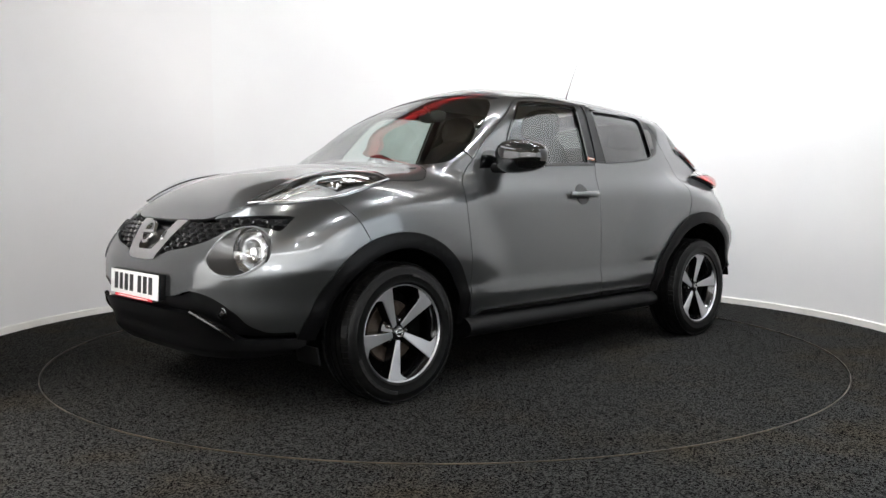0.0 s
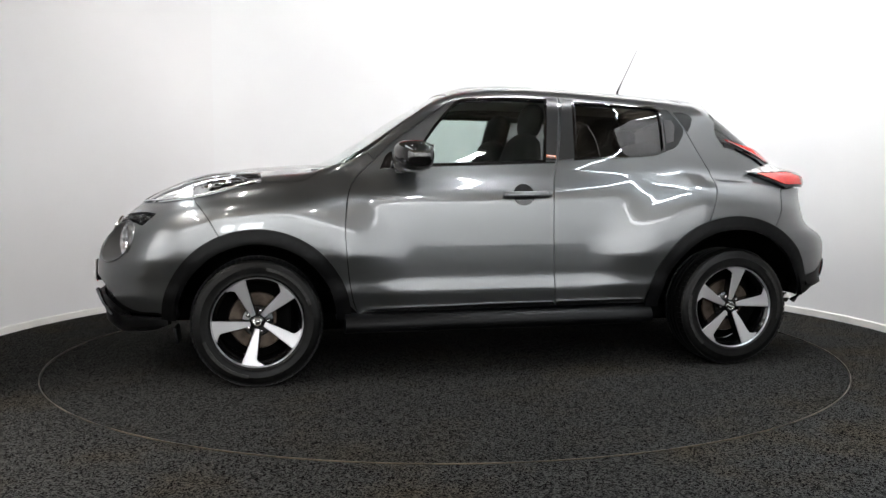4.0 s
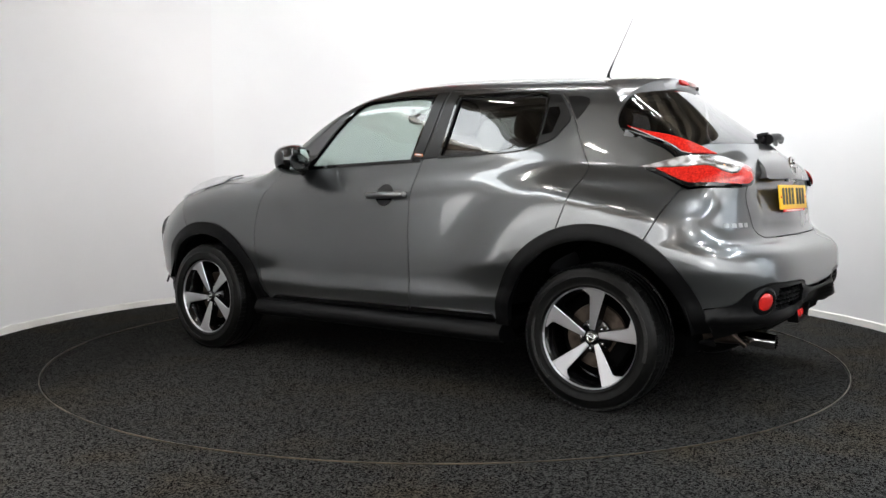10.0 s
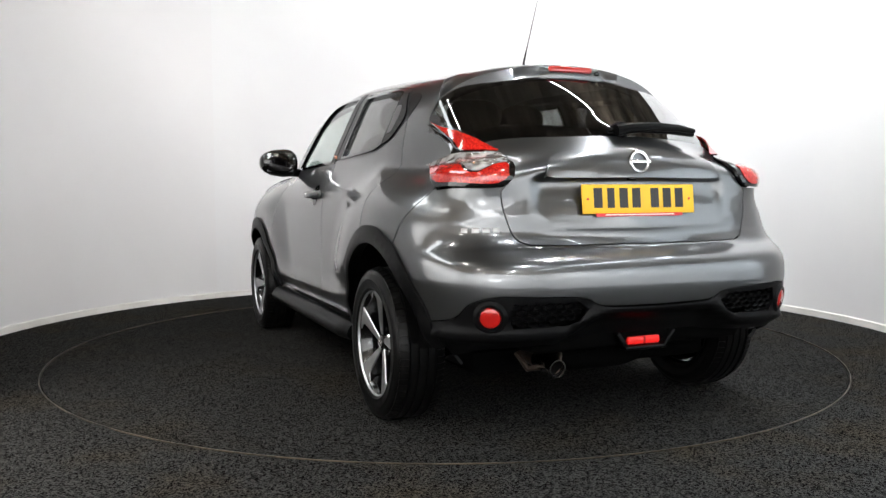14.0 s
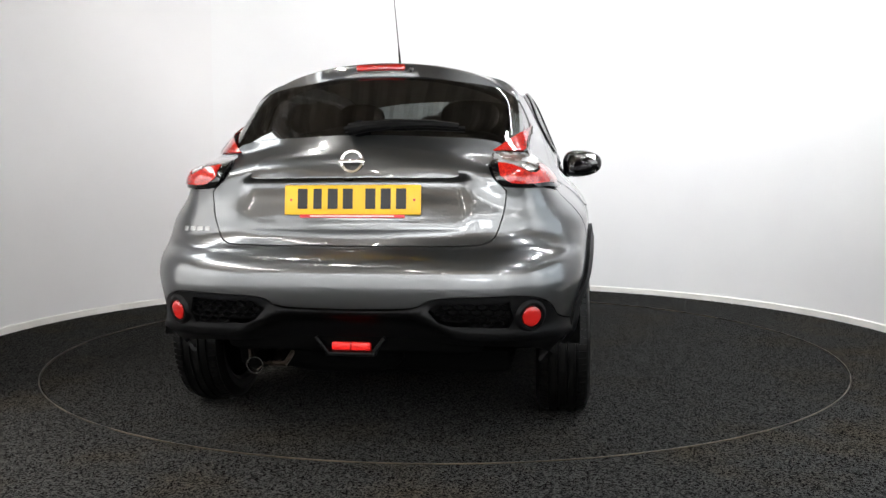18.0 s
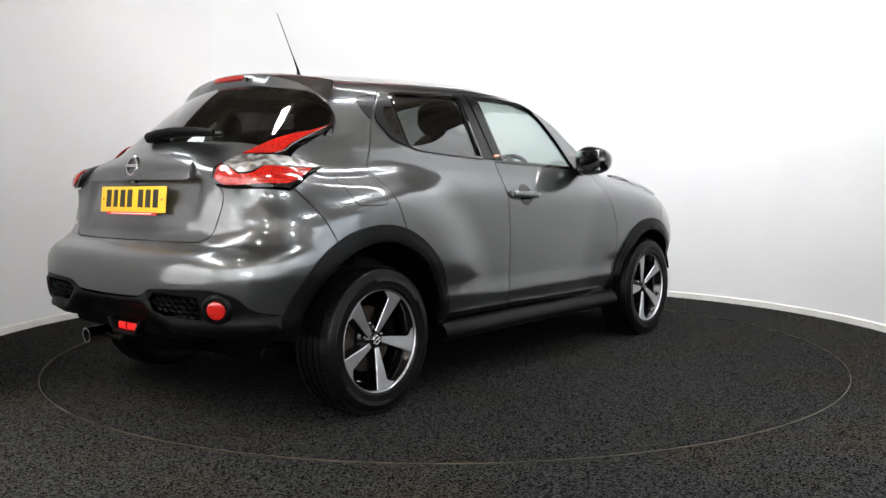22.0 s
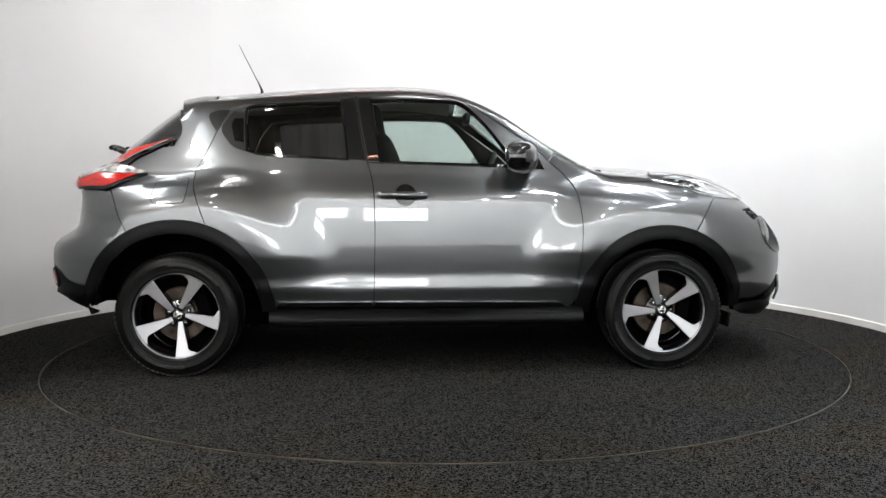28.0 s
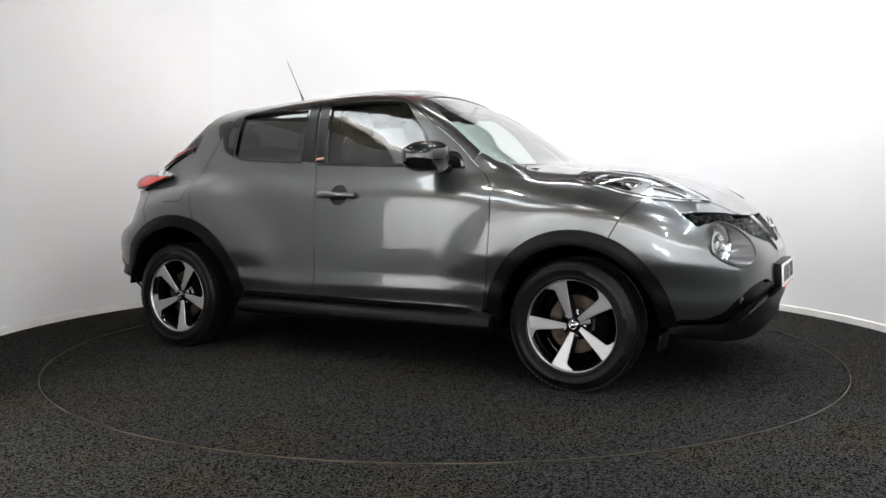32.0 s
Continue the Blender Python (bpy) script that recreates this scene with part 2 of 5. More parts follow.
def strip_lamp():
    top = new("strip_lamp")
    part("housing", box_bm(0.12, 0.66, 0.06, 0.01), SKIRT, top, m=pose(0, 0, 0.06))
    part("tube", lathe([(0.0, -0.28), (0.016, -0.28), (0.016, 0.28), (0.0, 0.28)], 12, "y"), TUBE, top, "glowing white tube")
    for y in (-0.25, 0.25):
        part("hanger", tube([(0, y, 0.08), (0, y, 0.47)], 0.006, 6), STEEL, top)
    return tagged(top, "white strip lamp under the hall roof, lit", "lamp", "hall strip lamps")


first_lamp = strip_lamp()
spots = [(x, y) for x in (-1.55, 1.7) for y in (-8.5, -6.0, -3.5, -1.0)]
first_lamp.matrix_basis = pose(*spots[0], HZ - 0.45)
for x, y in spots[1:]:
    copy_thing(first_lamp, pose(x, y, HZ - 0.45))

for x, y in spots:
    lamp("strip_light", pose(x, y, HZ - 0.475), 0.10, 0.56, *((7, (1.0, 0.96, 0.90)) if x < 0 else (28, (0.94, 0.97, 1.0))))



def rooflight():
    """A long translucent panel in the hall roof, beside the studio wall."""
    top = new("rooflight")
    for x in (-0.42, 0.42):
        part("frame", box_bm(0.08, 4.7, 0.07, 0.008), SKIRT, top, m=pose(x, 0, 0))
    for k in range(3):
        part("pane", box_bm(0.74, 1.5, 0.012, 0.003), ROOF_GLOW, top, "milky daylight roof pane", m=pose(0, -1.55 + 1.55 * k, 0.01))
    top.matrix_basis = pose(-3.45, -1.7, HZ - 0.05)
    return tagged(top, "milky daylight panel in the ribbed hall roof", "rooflight")


ROOF_GLOW = glow("milky_daylight", (0.92, 0.97, 1.0), 5.0)
rooflight()

# added fill lamps without fittings, brightening the hall's pale walls and the studio wall
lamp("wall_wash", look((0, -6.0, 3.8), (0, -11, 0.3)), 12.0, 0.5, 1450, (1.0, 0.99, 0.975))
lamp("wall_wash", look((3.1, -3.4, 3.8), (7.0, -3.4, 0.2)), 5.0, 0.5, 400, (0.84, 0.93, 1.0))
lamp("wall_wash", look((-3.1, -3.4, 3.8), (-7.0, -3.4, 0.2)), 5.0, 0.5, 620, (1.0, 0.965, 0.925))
lamp("studio_fill", look((1.2, 0.3, 4.25), (2.0, 3.0, 1.2)), 3.2, 0.08, 70, (0.97, 0.98, 1.0))
lamp("studio_fill", look((2.45, -1.0, 4.15), (3.1, -0.72, 3.7)), 2.6, 0.08, 90, (0.86, 0.94, 1.0))


def bright_window(x, z, w, h):
    top = new("hall_window")
    part("frame", box_bm(w + 0.1, 0.06, h + 0.1, 0.01), SKIRT, top)
    part("pane", box_bm(w, 0.01, h), glow("daylight_pane", (0.93, 0.97, 1.0), 7.0), top, "bright daylight pane", m=pose(0, 0.035, 0))
    top.matrix_basis = pose(x, HY0 + 0.09, z)
    return tagged(top, "bright window in the hall wall behind the camera", "window", "hall windows")


bright_window(-0.9, 1.75, 0.8, 0.7)
bright_window(0.35, 1.65, 1.1, 0.9)


def frosted_bay(x):
    """One bay of frosted daylight glazing in the wall behind the camera."""
    top = new("frosted_window")
    part("frame", box_bm(1.84, 0.05, 0.34, 0.01), SKIRT, top)
    part("pane", box_bm(1.78, 0.01, 0.26), FROSTED, top, "pale frosted daylight pane", m=pose(0, 0.03, 0))
    top.matrix_basis = pose(x, HY0 + 0.085, 3.95)
    return tagged(top, "frosted daylight window in the hall wall behind the camera", "window", "frosted hall windows")


FROSTED = glow("frosted_daylight", (0.96, 0.98, 1.0), 5.0)
bay = frosted_bay(-5.7)
for k in range(1, 7):
    copy_thing(bay, pose(-5.7 + 1.9 * k, HY0 + 0.085, 3.95))
# ---- the car's outer form, as one signed field (x ahead, y to its left, z up) ----
def smooth_max(a, b, k):
    h = np.clip(0.5 + 0.5 * (a - b) / k, 0, 1)
    return a * h + b * (1 - h) + k * h * (1 - h)


def smooth_min(a, b, k):
    return -smooth_max(-a, -b, k)


def table(v, *pairs):
    """A smooth curve through pairs of numbers."""
    xs, ys = np.array(pairs, float).T
    d = np.gradient(ys, xs)
    i = np.clip(np.searchsorted(xs, v) - 1, 0, len(xs) - 2)
    h = xs[i + 1] - xs[i]
    s = np.clip((v - xs[i]) / h, 0, 1)
    return ((2 * s**3 - 3 * s**2 + 1) * ys[i] + (s**3 - 2 * s**2 + s) * h * d[i]
            + (3 * s**2 - 2 * s**3) * ys[i + 1] + (s**3 - s**2) * h * d[i + 1])


def bump(v, centre, size):
    return np.exp(-((v - centre) / size) ** 2)


def rise(v, low, high):
    """A smooth step from 0 at low to 1 at high."""
    k = np.clip((v - low) / (high - low), 0, 1)
    return k * k * (3 - 2 * k)


def body_side(x, z):
    """Half width of the lower body, before the ends round off."""
    w = table(z, (0.15, 0.77), (0.3, 0.795), (0.36, 0.814), (0.40, 0.826), (0.43, 0.833), (0.455, 0.832), (0.48, 0.827), (0.51, 0.8235), (0.56, 0.826), (0.64, 0.829), (0.72, 0.8285),
              (0.80, 0.826), (0.87, 0.8205), (0.93, 0.812), (1.0, 0.795), (1.06, 0.771), (1.12, 0.745), (1.3, 0.66))
    low = np.clip((z - 0.36) / 0.26, 0, 1)
    w = w + 0.014 * bump(x, 1.30, 0.42) * bump(z, 0.74, 0.26) + 0.046 * rise(np.hypot(x - 1.112, z - 0.31), 0.84, 0.52) * low
    w = w + 0.016 * bump(x, -1.55, 0.44) * bump(z, 0.84, 0.22) + 0.050 * rise(np.hypot(x + 1.418, z - 0.31), 0.90, 0.56) * low
    return w - 0.03 * np.clip((x - 1.38) / 0.22, 0, 1) * np.clip((0.60 - z) / 0.25, 0, 1.2)


def lower_body(x, y, z):
    w = body_side(x, z)
    front = table(z, (0.15, 1.79), (0.3, 1.875), (0.4, 1.92), (0.5, 1.935), (0.6, 1.93), (0.7, 1.91), (0.77, 1.875), (0.86, 1.815), (0.95, 1.74), (1.1, 1.55))
    rear = table(z, (0.15, 1.90), (0.3, 2.02), (0.4, 2.11), (0.48, 2.148), (0.55, 2.160), (0.62, 2.162), (0.67, 2.152), (0.70, 2.128), (0.72, 2.095), (0.74, 2.055), (0.765, 2.032), (0.86, 2.015),
                 (0.97, 1.995), (1.05, 2.0), (1.11, 1.97), (1.17, 1.91), (1.3, 1.74))
    dx = np.where(x > 0.5, (x - 0.5) / (front - 0.5), np.where(x < -0.9, (-0.9 - x) / (rear - 0.9), 0))
    n = np.where(x > 0, 4.6, 5.8 - 1.2 * np.clip((z - 0.75) / 0.25, 0, 1))
    plan = ((np.abs(dx) ** n + (np.abs(y) / w) ** n) ** (1 / n) - 1) * w
    top = table(x, (-2.1, 1.16), (-1.2, 1.12), (0.3, 1.08), (0.62, 1.09), (0.8, 1.105), (0.95, 1.098), (1.24, 1.072), (1.5, 1.02), (1.7, 0.938), (1.83, 0.855), (1.95, 0.75))
    top = top - (0.05 + 0.10 * np.clip((-1.2 - x) / 0.8, 0, 1)) * (y / 0.6) ** 2
    return smooth_max(plan, z - top, 0.10 + 0.05 * np.clip((x - 0.4) / 0.5, 0, 1))


def cabin(x, y, z):
    a = np.abs(y)
    back = np.clip((-0.75 - x) / 0.9, 0, 2)
    w = table(z, (0.9, 0.80), (1.0, 0.785), (1.1, 0.755), (1.25, 0.695), (1.44, 0.612), (1.55, 0.56)) - 0.115 * back**2 - 0.10 * np.clip((x - 0.1) / 0.8, 0, 2) ** 2
    roof = table(x, (-2.0, 1.41), (-1.56, 1.49), (-1.3, 1.517), (-0.9, 1.550), (-0.53, 1.570), (-0.25, 1.575), (0.0, 1.556), (0.3, 1.51), (1.0, 1.38)) - 0.105 * (a / 0.6) ** 2
    screen = (x + 0.17 * a**2 - table(z, (0.95, 1.02), (1.10, 0.775), (1.215, 0.580), (1.34, 0.390), (1.468, 0.170), (1.6, -0.08))) * 0.52
    tail = (-x + 0.60 * a**2 + 0.01 - table(z, (0.9, 2.05), (1.16, 1.925), (1.28, 1.775), (1.40, 1.615), (1.5, 1.47), (1.7, 1.2))) * 0.64
    side = smooth_max((a - w) * 0.94, z - roof, 0.075)
    return smooth_max(smooth_max(side, screen, 0.05), tail, 0.04)


def car_form(x, y, z):
    haunch = 0.055 * bump(x, -1.88, 0.22) * bump(np.abs(y), 0.66, 0.15) * bump(z, 1.02, 0.09)
    return smooth_min(lower_body(x, y, z), cabin(x, y, z), 0.05) - haunch


def form_normal(p, e=1e-3):
    x, y, z = p.T
    g = np.stack([car_form(x + e, y, z) - car_form(x - e, y, z), car_form(x, y + e, z) - car_form(x, y - e, z),
                  car_form(x, y, z + e) - car_form(x, y, z - e)], 1)
    return g / np.maximum(np.linalg.norm(g, axis=1, keepdims=True), 1e-9)


def meet(origin, way, reach, steps=90):
    """The first places where rays from outside enter the form."""
    ds = np.linspace(0, reach, steps)
    q = origin[:, None, :] + way[:, None, :] * ds[None, :, None]
    f = car_form(q[..., 0], q[..., 1], q[..., 2])
    inside = f < 0
    i = np.where(inside.any(1), inside.argmax(1), np.abs(f).argmin(1))
    lo, hi = ds[np.maximum(i - 1, 0)], ds[i]
    for _ in range(16):
        mid = (lo + hi) / 2
        p = origin + way * mid[:, None]
        into = car_form(*p.T) < 0
        hi, lo = np.where(into, mid, hi), np.where(into, lo, mid)
    return origin + way * ((lo + hi) / 2)[:, None]


# ---- panels: pieces cut out of the form ----
def spline(pts, step=0.02):
    """Points along a smooth open curve through pts, about step apart."""
    p = np.array(pts, float)
    if len(p) == 2:
        n = max(int(np.linalg.norm(p[1] - p[0]) / step), 1)
        return p[0] + (p[1] - p[0]) * np.linspace(0, 1, n + 1)[:, None]
    q = np.vstack([2 * p[0] - p[1], p, 2 * p[-1] - p[-2]])
    out = [p[0]]
    for i in range(1, len(q) - 2):
        a, b, c, d = q[i - 1], q[i], q[i + 1], q[i + 2]
        n = max(int(np.linalg.norm(c - b) / step), 1)
        for s in np.arange(1, n + 1) / n:
            out.append(0.5 * (2 * b + (c - a) * s + (2 * a - 5 * b + 4 * c - d) * s**2 + (3 * b - a - 3 * c + d) * s**3))
    return np.array(out)


def arc(cx, cz, r, a0, a1, step=0.02):
    n = max(int(abs(radians(a1 - a0)) * r / step), 2)
    a = np.radians(np.linspace(a0, a1, n + 1))
    return np.stack([cx + r * np.cos(a), cz + r * np.sin(a)], 1)


def join(*curves):
    """One closed outline out of curves end to end."""
    out = []
    for c in curves:
        for q in c:
            if not out or np.linalg.norm(np.array(q) - out[-1]) > 0.004:
                out.append(np.array(q, float))
    if np.linalg.norm(out[0] - out[-1]) < 0.004:
        out.pop()
    return np.array(out)


def snap(p):
    """Pulls places near the form onto it."""
    p = np.array(p, float)
    for _ in range(6):
        p = p - 0.9 * car_form(*p.T)[:, None] * form_normal(p)
    return p


# projections: flat coordinates to a place on the form, and back
def on_side(q):
    o = np.stack([q[:, 0], np.full(len(q), 1.05), q[:, 1]], 1)
    return meet(o, np.tile((0.0, -1.0, 0.0), (len(q), 1)), 1.0)


def on_top(q):
    o = np.stack([q[:, 0], q[:, 1], np.full(len(q), 1.8)], 1)
    return meet(o, np.tile((0.0, 0.0, -1.0), (len(q), 1)), 1.5)


def on_back(q):
    o = np.stack([np.full(len(q), -2.4), q[:, 0], q[:, 1]], 1)
    return meet(o, np.tile((1.0, 0.0, 0.0), (len(q), 1)), 1.6)


def on_front(q):
    o = np.stack([np.full(len(q), 2.2), q[:, 0], q[:, 1]], 1)
    return meet(o, np.tile((-1.0, 0.0, 0.0), (len(q), 1)), 1.6)


class Cross:
    """Round the car's long axis."""
    @staticmethod
    def flat(p):
        return np.stack([p[:, 0], 0.8 * np.arctan2(p[:, 2] - 0.75, p[:, 1])], 1)

    @staticmethod
    def place(q):
        a = q[:, 1] / 0.8
        d = np.stack([np.zeros(len(q)), np.cos(a), np.sin(a)], 1)
        o = np.stack([q[:, 0], np.zeros(len(q)), np.full(len(q), 0.75)], 1)
        return meet(o + d * 1.2, -d, 1.15)


class Nose:
    """Round an upright axis in the front."""
    @staticmethod
    def flat(p):
        return np.stack([np.arctan2(p[:, 1], p[:, 0] - 0.9), p[:, 2]], 1)

    @staticmethod
    def place(q):
        d = np.stack([np.cos(q[:, 0]), np.sin(q[:, 0]), np.zeros(len(q))], 1)
        o = np.stack([np.full(len(q), 0.9), np.zeros(len(q)), q[:, 1]], 1)
        return meet(o + d * 1.4, -d, 1.3)


class Stern:
    """Round an upright axis in the rear."""
    @staticmethod
    def flat(p):
        return np.stack([np.arctan2(p[:, 1], -1.1 - p[:, 0]), p[:, 2]], 1)

    @staticmethod
    def place(q):
        d = np.stack([-np.cos(q[:, 0]), np.sin(q[:, 0]), np.zeros(len(q))], 1)
        o = np.stack([np.full(len(q), -1.1), np.zeros(len(q)), q[:, 1]], 1)
        return meet(o + d * 1.4, -d, 1.38)


class Above:
    @staticmethod
    def flat(p):
        return p[:, :2].copy()

    @staticmethod
    def place(q):
        return on_top(q)


def inside(q, poly):
    x, y = q[:, 0], q[:, 1]
    hit = np.zeros(len(q), bool)
    a = poly
    b = np.roll(poly, -1, 0)
    for (x0, y0), (x1, y1) in zip(a, b):
        if y0 != y1:
            hit ^= ((y0 > y) != (y1 > y)) & (x < (x1 - x0) * (y - y0) / (y1 - y0) + x0)
    return hit


def near(q, poly):
    a, b = poly, np.roll(poly, -1, 0)
    best = np.full(len(q), 9.0)
    for p, r in zip(a, b):
        d = r - p
        s = np.clip(((q - p) @ d) / max(d @ d, 1e-12), 0, 1)
        best = np.minimum(best, np.linalg.norm(q - p - s[:, None] * d, axis=1))
    return best


def shrink(poly, g):
    """Draws a closed outline in by g."""
    area = np.sum(poly[:, 0] * np.roll(poly[:, 1], -1) - poly[:, 1] * np.roll(poly[:, 0], -1))
    e0, e1 = poly - np.roll(poly, 1, 0), np.roll(poly, -1, 0) - poly
    n0, n1 = np.stack([-e0[:, 1], e0[:, 0]], 1), np.stack([-e1[:, 1], e1[:, 0]], 1)
    n0, n1 = n0 / np.maximum(np.linalg.norm(n0, axis=1, keepdims=True), 1e-9), n1 / np.maximum(np.linalg.norm(n1, axis=1, keepdims=True), 1e-9)
    n = n0 + n1
    n = n / np.maximum((n * n).sum(1, keepdims=True) / 2, 0.5)
    return poly + np.sign(area) * g * n


from mathutils.geometry import delaunay_2d_cdt


def cut(proj, outline, holes=(), step=0.03, gap=0.0022, lift=0.0, rim=0.014, bulge=None):
    """Verts, normals and faces of the piece of the form inside an outline of places (3D), with a rim turned inwards."""
    loops = [shrink(proj.flat(np.asarray(outline)), gap)] + [shrink(proj.flat(np.asarray(h)), -gap) for h in holes]
    lo, hi = loops[0].min(0), loops[0].max(0)
    gx, gy = np.meshgrid(np.arange(lo[0] + step / 2, hi[0], step), np.arange(lo[1] + step / 2, hi[1], step))
    q = np.stack([gx.ravel(), gy.ravel()], 1)
    q = q[inside(q, loops[0])]
    for i, l in enumerate(loops):
        if i and len(q):
            q = q[~inside(q, l)]
        if len(q):
            q = q[near(q, l) > 0.45 * step]
    flat, edges = [q], []
    n = len(q)
    for l in loops:
        edges += [(n + k, n + (k + 1) % len(l)) for k in range(len(l))]
        flat.append(l)
        n += len(l)
    flat = np.vstack(flat)
    v, e, f, ov, _, _ = delaunay_2d_cdt([Vector(p) for p in flat], edges, [], 0, 1e-7)
    flat2 = np.array([tuple(p) for p in v])
    tri = np.array([t for t in f if len(t) == 3])
    mid = flat2[tri].mean(1)
    keep = inside(mid, loops[0])
    for l in loops[1:]:
        keep &= ~inside(mid, l)
    tri = tri[keep]
    p = proj.place(flat2)
    nrm = form_normal(p)
    shift = np.full(len(p), lift)
    if bulge is not None:
        shift = shift + bulge(p)
    p = p + nrm * shift[:, None]
    if bulge is not None:
        acc = np.zeros_like(p)
        c = np.cross(p[tri[:, 1]] - p[tri[:, 0]], p[tri[:, 2]] - p[tri[:, 0]])
        c *= np.sign((c * nrm[tri[:, 0]]).sum(1))[:, None]
        for k in range(3):
            np.add.at(acc, tri[:, k], c)
        nrm = acc / np.maximum(np.linalg.norm(acc, axis=1, keepdims=True), 1e-12)
    c = np.cross(p[tri[:, 1]] - p[tri[:, 0]], p[tri[:, 2]] - p[tri[:, 0]])
    flip = (c * nrm[tri[:, 0]]).sum(1) < 0
    tri[flip] = tri[flip][:, ::-1]
    V, N, F = [p], [nrm], [tuple(t) for t in tri]
    if rim:
        count = {}
        for t in tri:
            for a, b in ((t[0], t[1]), (t[1], t[2]), (t[2], t[0])):
                count[(a, b)] = 1
        border = [(a, b) for a, b in count if (b, a) not in count]
        base = len(p)
        for a, b in border:
            d = p[b] - p[a]
            o = np.cross(d, nrm[a])
            o = o / max(np.linalg.norm(o), 1e-9)
            V.append(np.array([p[a], p[b], p[b] - rim * nrm[b], p[a] - rim * nrm[a]]))
            N.append(np.tile(o, (4, 1)))
            F.append((base + 1, base, base + 3, base + 2))
            base += 4
    return np.vstack(V), np.vstack(N), F


def panel(name, mat, parent, proj, outline, holes=(), label="", both=False, **kw):
    """Adds a cut piece; with both, its mirror image too. Returns the objects."""
    V, N, F = cut(proj, outline, holes, **kw)
    made = [add(name, mesh_from(name, V, F, mat, True, N), parent, label)]
    if both:
        s = np.array((1, -1, 1))
        made.append(add(name, mesh_from(name, V * s, [tuple(f)[::-1] for f in F], mat, True, N * s), parent, label))
    return made


# ---- the car ----
car = new("car")
tagged(car, "dark grey metallic five-door small crossover car on the turntable", "car")
WF, WR, AXLE_Z = 1.112, -1.418, 0.312

MIRROR = np.array((1, -1, 1))
SEAM_A = spline([(0.522, 1.108), (0.608, 1.029), (0.657, 0.947), (0.677, 0.831), (0.681, 0.714), (0.667, 0.54), (0.645, 0.406), (0.618, 0.335)])
TOP_F = spline([(0.522, 1.108), (0.451, 1.177), (0.379, 1.233), (0.205, 1.353), (0.074, 1.437), (-0.03, 1.464), (-0.241, 1.474), (-0.509, 1.464)])
TOP_R = spline([(-0.509, 1.464), (-0.834, 1.445), (-1.097, 1.419), (-1.154, 1.392), (-1.221, 1.306), (-1.285, 1.167), (-1.342, 1.056)])
SEAM_R = spline([(-1.342, 1.056), (-1.335, 0.99), (-1.311, 0.92), (-1.2596, 0.777)])
SEAM_B = spline([(-0.509, 1.464), (-0.478, 1.265), (-0.442, 1.103), (-0.413, 0.972), (-0.405, 0.773), (-0.409, 0.543), (-0.415, 0.345)])
ARCH_F = arc(WF, 0.312, 0.45, 176, 68)
SILL_F = spline([(-0.415, 0.345), (0.618, 0.335)])
SILL_R = spline([(-0.93, 0.347), (-0.415, 0.345)])
SEAM_NOSE = spline([(1.283, 0.730), (1.33, 0.815), (1.37, 0.87), (1.415, 0.921)])
LAMP_LOW = spline([(1.415, 0.921), (1.328, 0.937), (1.2, 0.972), (1.085, 0.998)])
BONNET_SIDE = spline([(1.085, 0.998), (0.93, 0.998), (0.86, 1.012), (0.815, 1.04), (0.765, 1.078)])

# doors
door_f = on_side(join(SEAM_A[::-1], TOP_F, SEAM_B, SILL_F))
door_r = on_side(join(SEAM_B[::-1], TOP_R, SEAM_R, arc(WR, 0.313, 0.49, 71.1, 4), SILL_R))
GLASS_F = on_side(join(spline([(0.335, 1.085), (0.30, 1.135), (0.201, 1.271), (0.095, 1.385), (0.05, 1.418), (0.0, 1.429), (-0.2, 1.434), (-0.42, 1.430)]), spline([(-0.42, 1.430), (-0.395, 1.27), (-0.37, 1.108)]), spline([(-0.37, 1.108), (0.335, 1.085)])))
GLASS_R = on_side(join(spline([(-0.582, 1.416), (-0.8, 1.412), (-1.036, 1.403)]), spline([(-1.036, 1.403), (-1.072, 1.392), (-1.083, 1.351), (-1.067, 1.172)]), spline([(-1.067, 1.167), (-0.965, 1.144), (-0.555, 1.121)]), spline([(-0.555, 1.121), (-0.582, 1.416)])))
front_doors = panel("front_door", PAINT, car, Cross, door_f, [GLASS_F], both=True)
rear_doors = panel("rear_door", PAINT, car, Cross, door_r, [GLASS_R], both=True)
side_glass = panel("side_window", GLASS, car, Cross, GLASS_F, both=True, gap=-0.006, lift=-0.006, rim=0, label="green-tinted side window")
rear_glass = panel("rear_side_window", PRIVACY, car, Cross, GLASS_R, both=True, gap=-0.006, lift=-0.006, rim=0, label="dark tinted rear side window")
fender = on_side(join(SEAM_A, ARCH_F[2:], SEAM_NOSE, LAMP_LOW, BONNET_SIDE, spline([(0.765, 1.078), (0.66, 1.100), (0.566, 1.146), (0.522, 1.108)])))
panel("front_fender", PAINT, car, Cross, fender, both=True)

# side frame with the quarter panel
TAIL_TIP = snap(spline([(-1.455, 0.636, 1.222), (-1.56, 0.640, 1.175), (-1.66, 0.634, 1.126), (-1.72, 0.65, 1.08)]))
TAIL_FANG = snap(spline([(-1.72, 0.65, 1.08), (-1.67, 0.672, 1.060), (-1.59, 0.69, 1.043)]))
TAIL_LOW = snap(spline([(-1.59, 0.69, 1.043), (-1.66, 0.71, 1.02), (-1.74, 0.745, 0.985), (-1.80, 0.765, 0.966)]))
TAIL_FOOT = snap(spline([(-1.80, 0.765, 0.966), (-1.88, 0.71, 0.962), (-1.95, 0.63, 0.962), (-1.984, 0.555, 0.966)]))
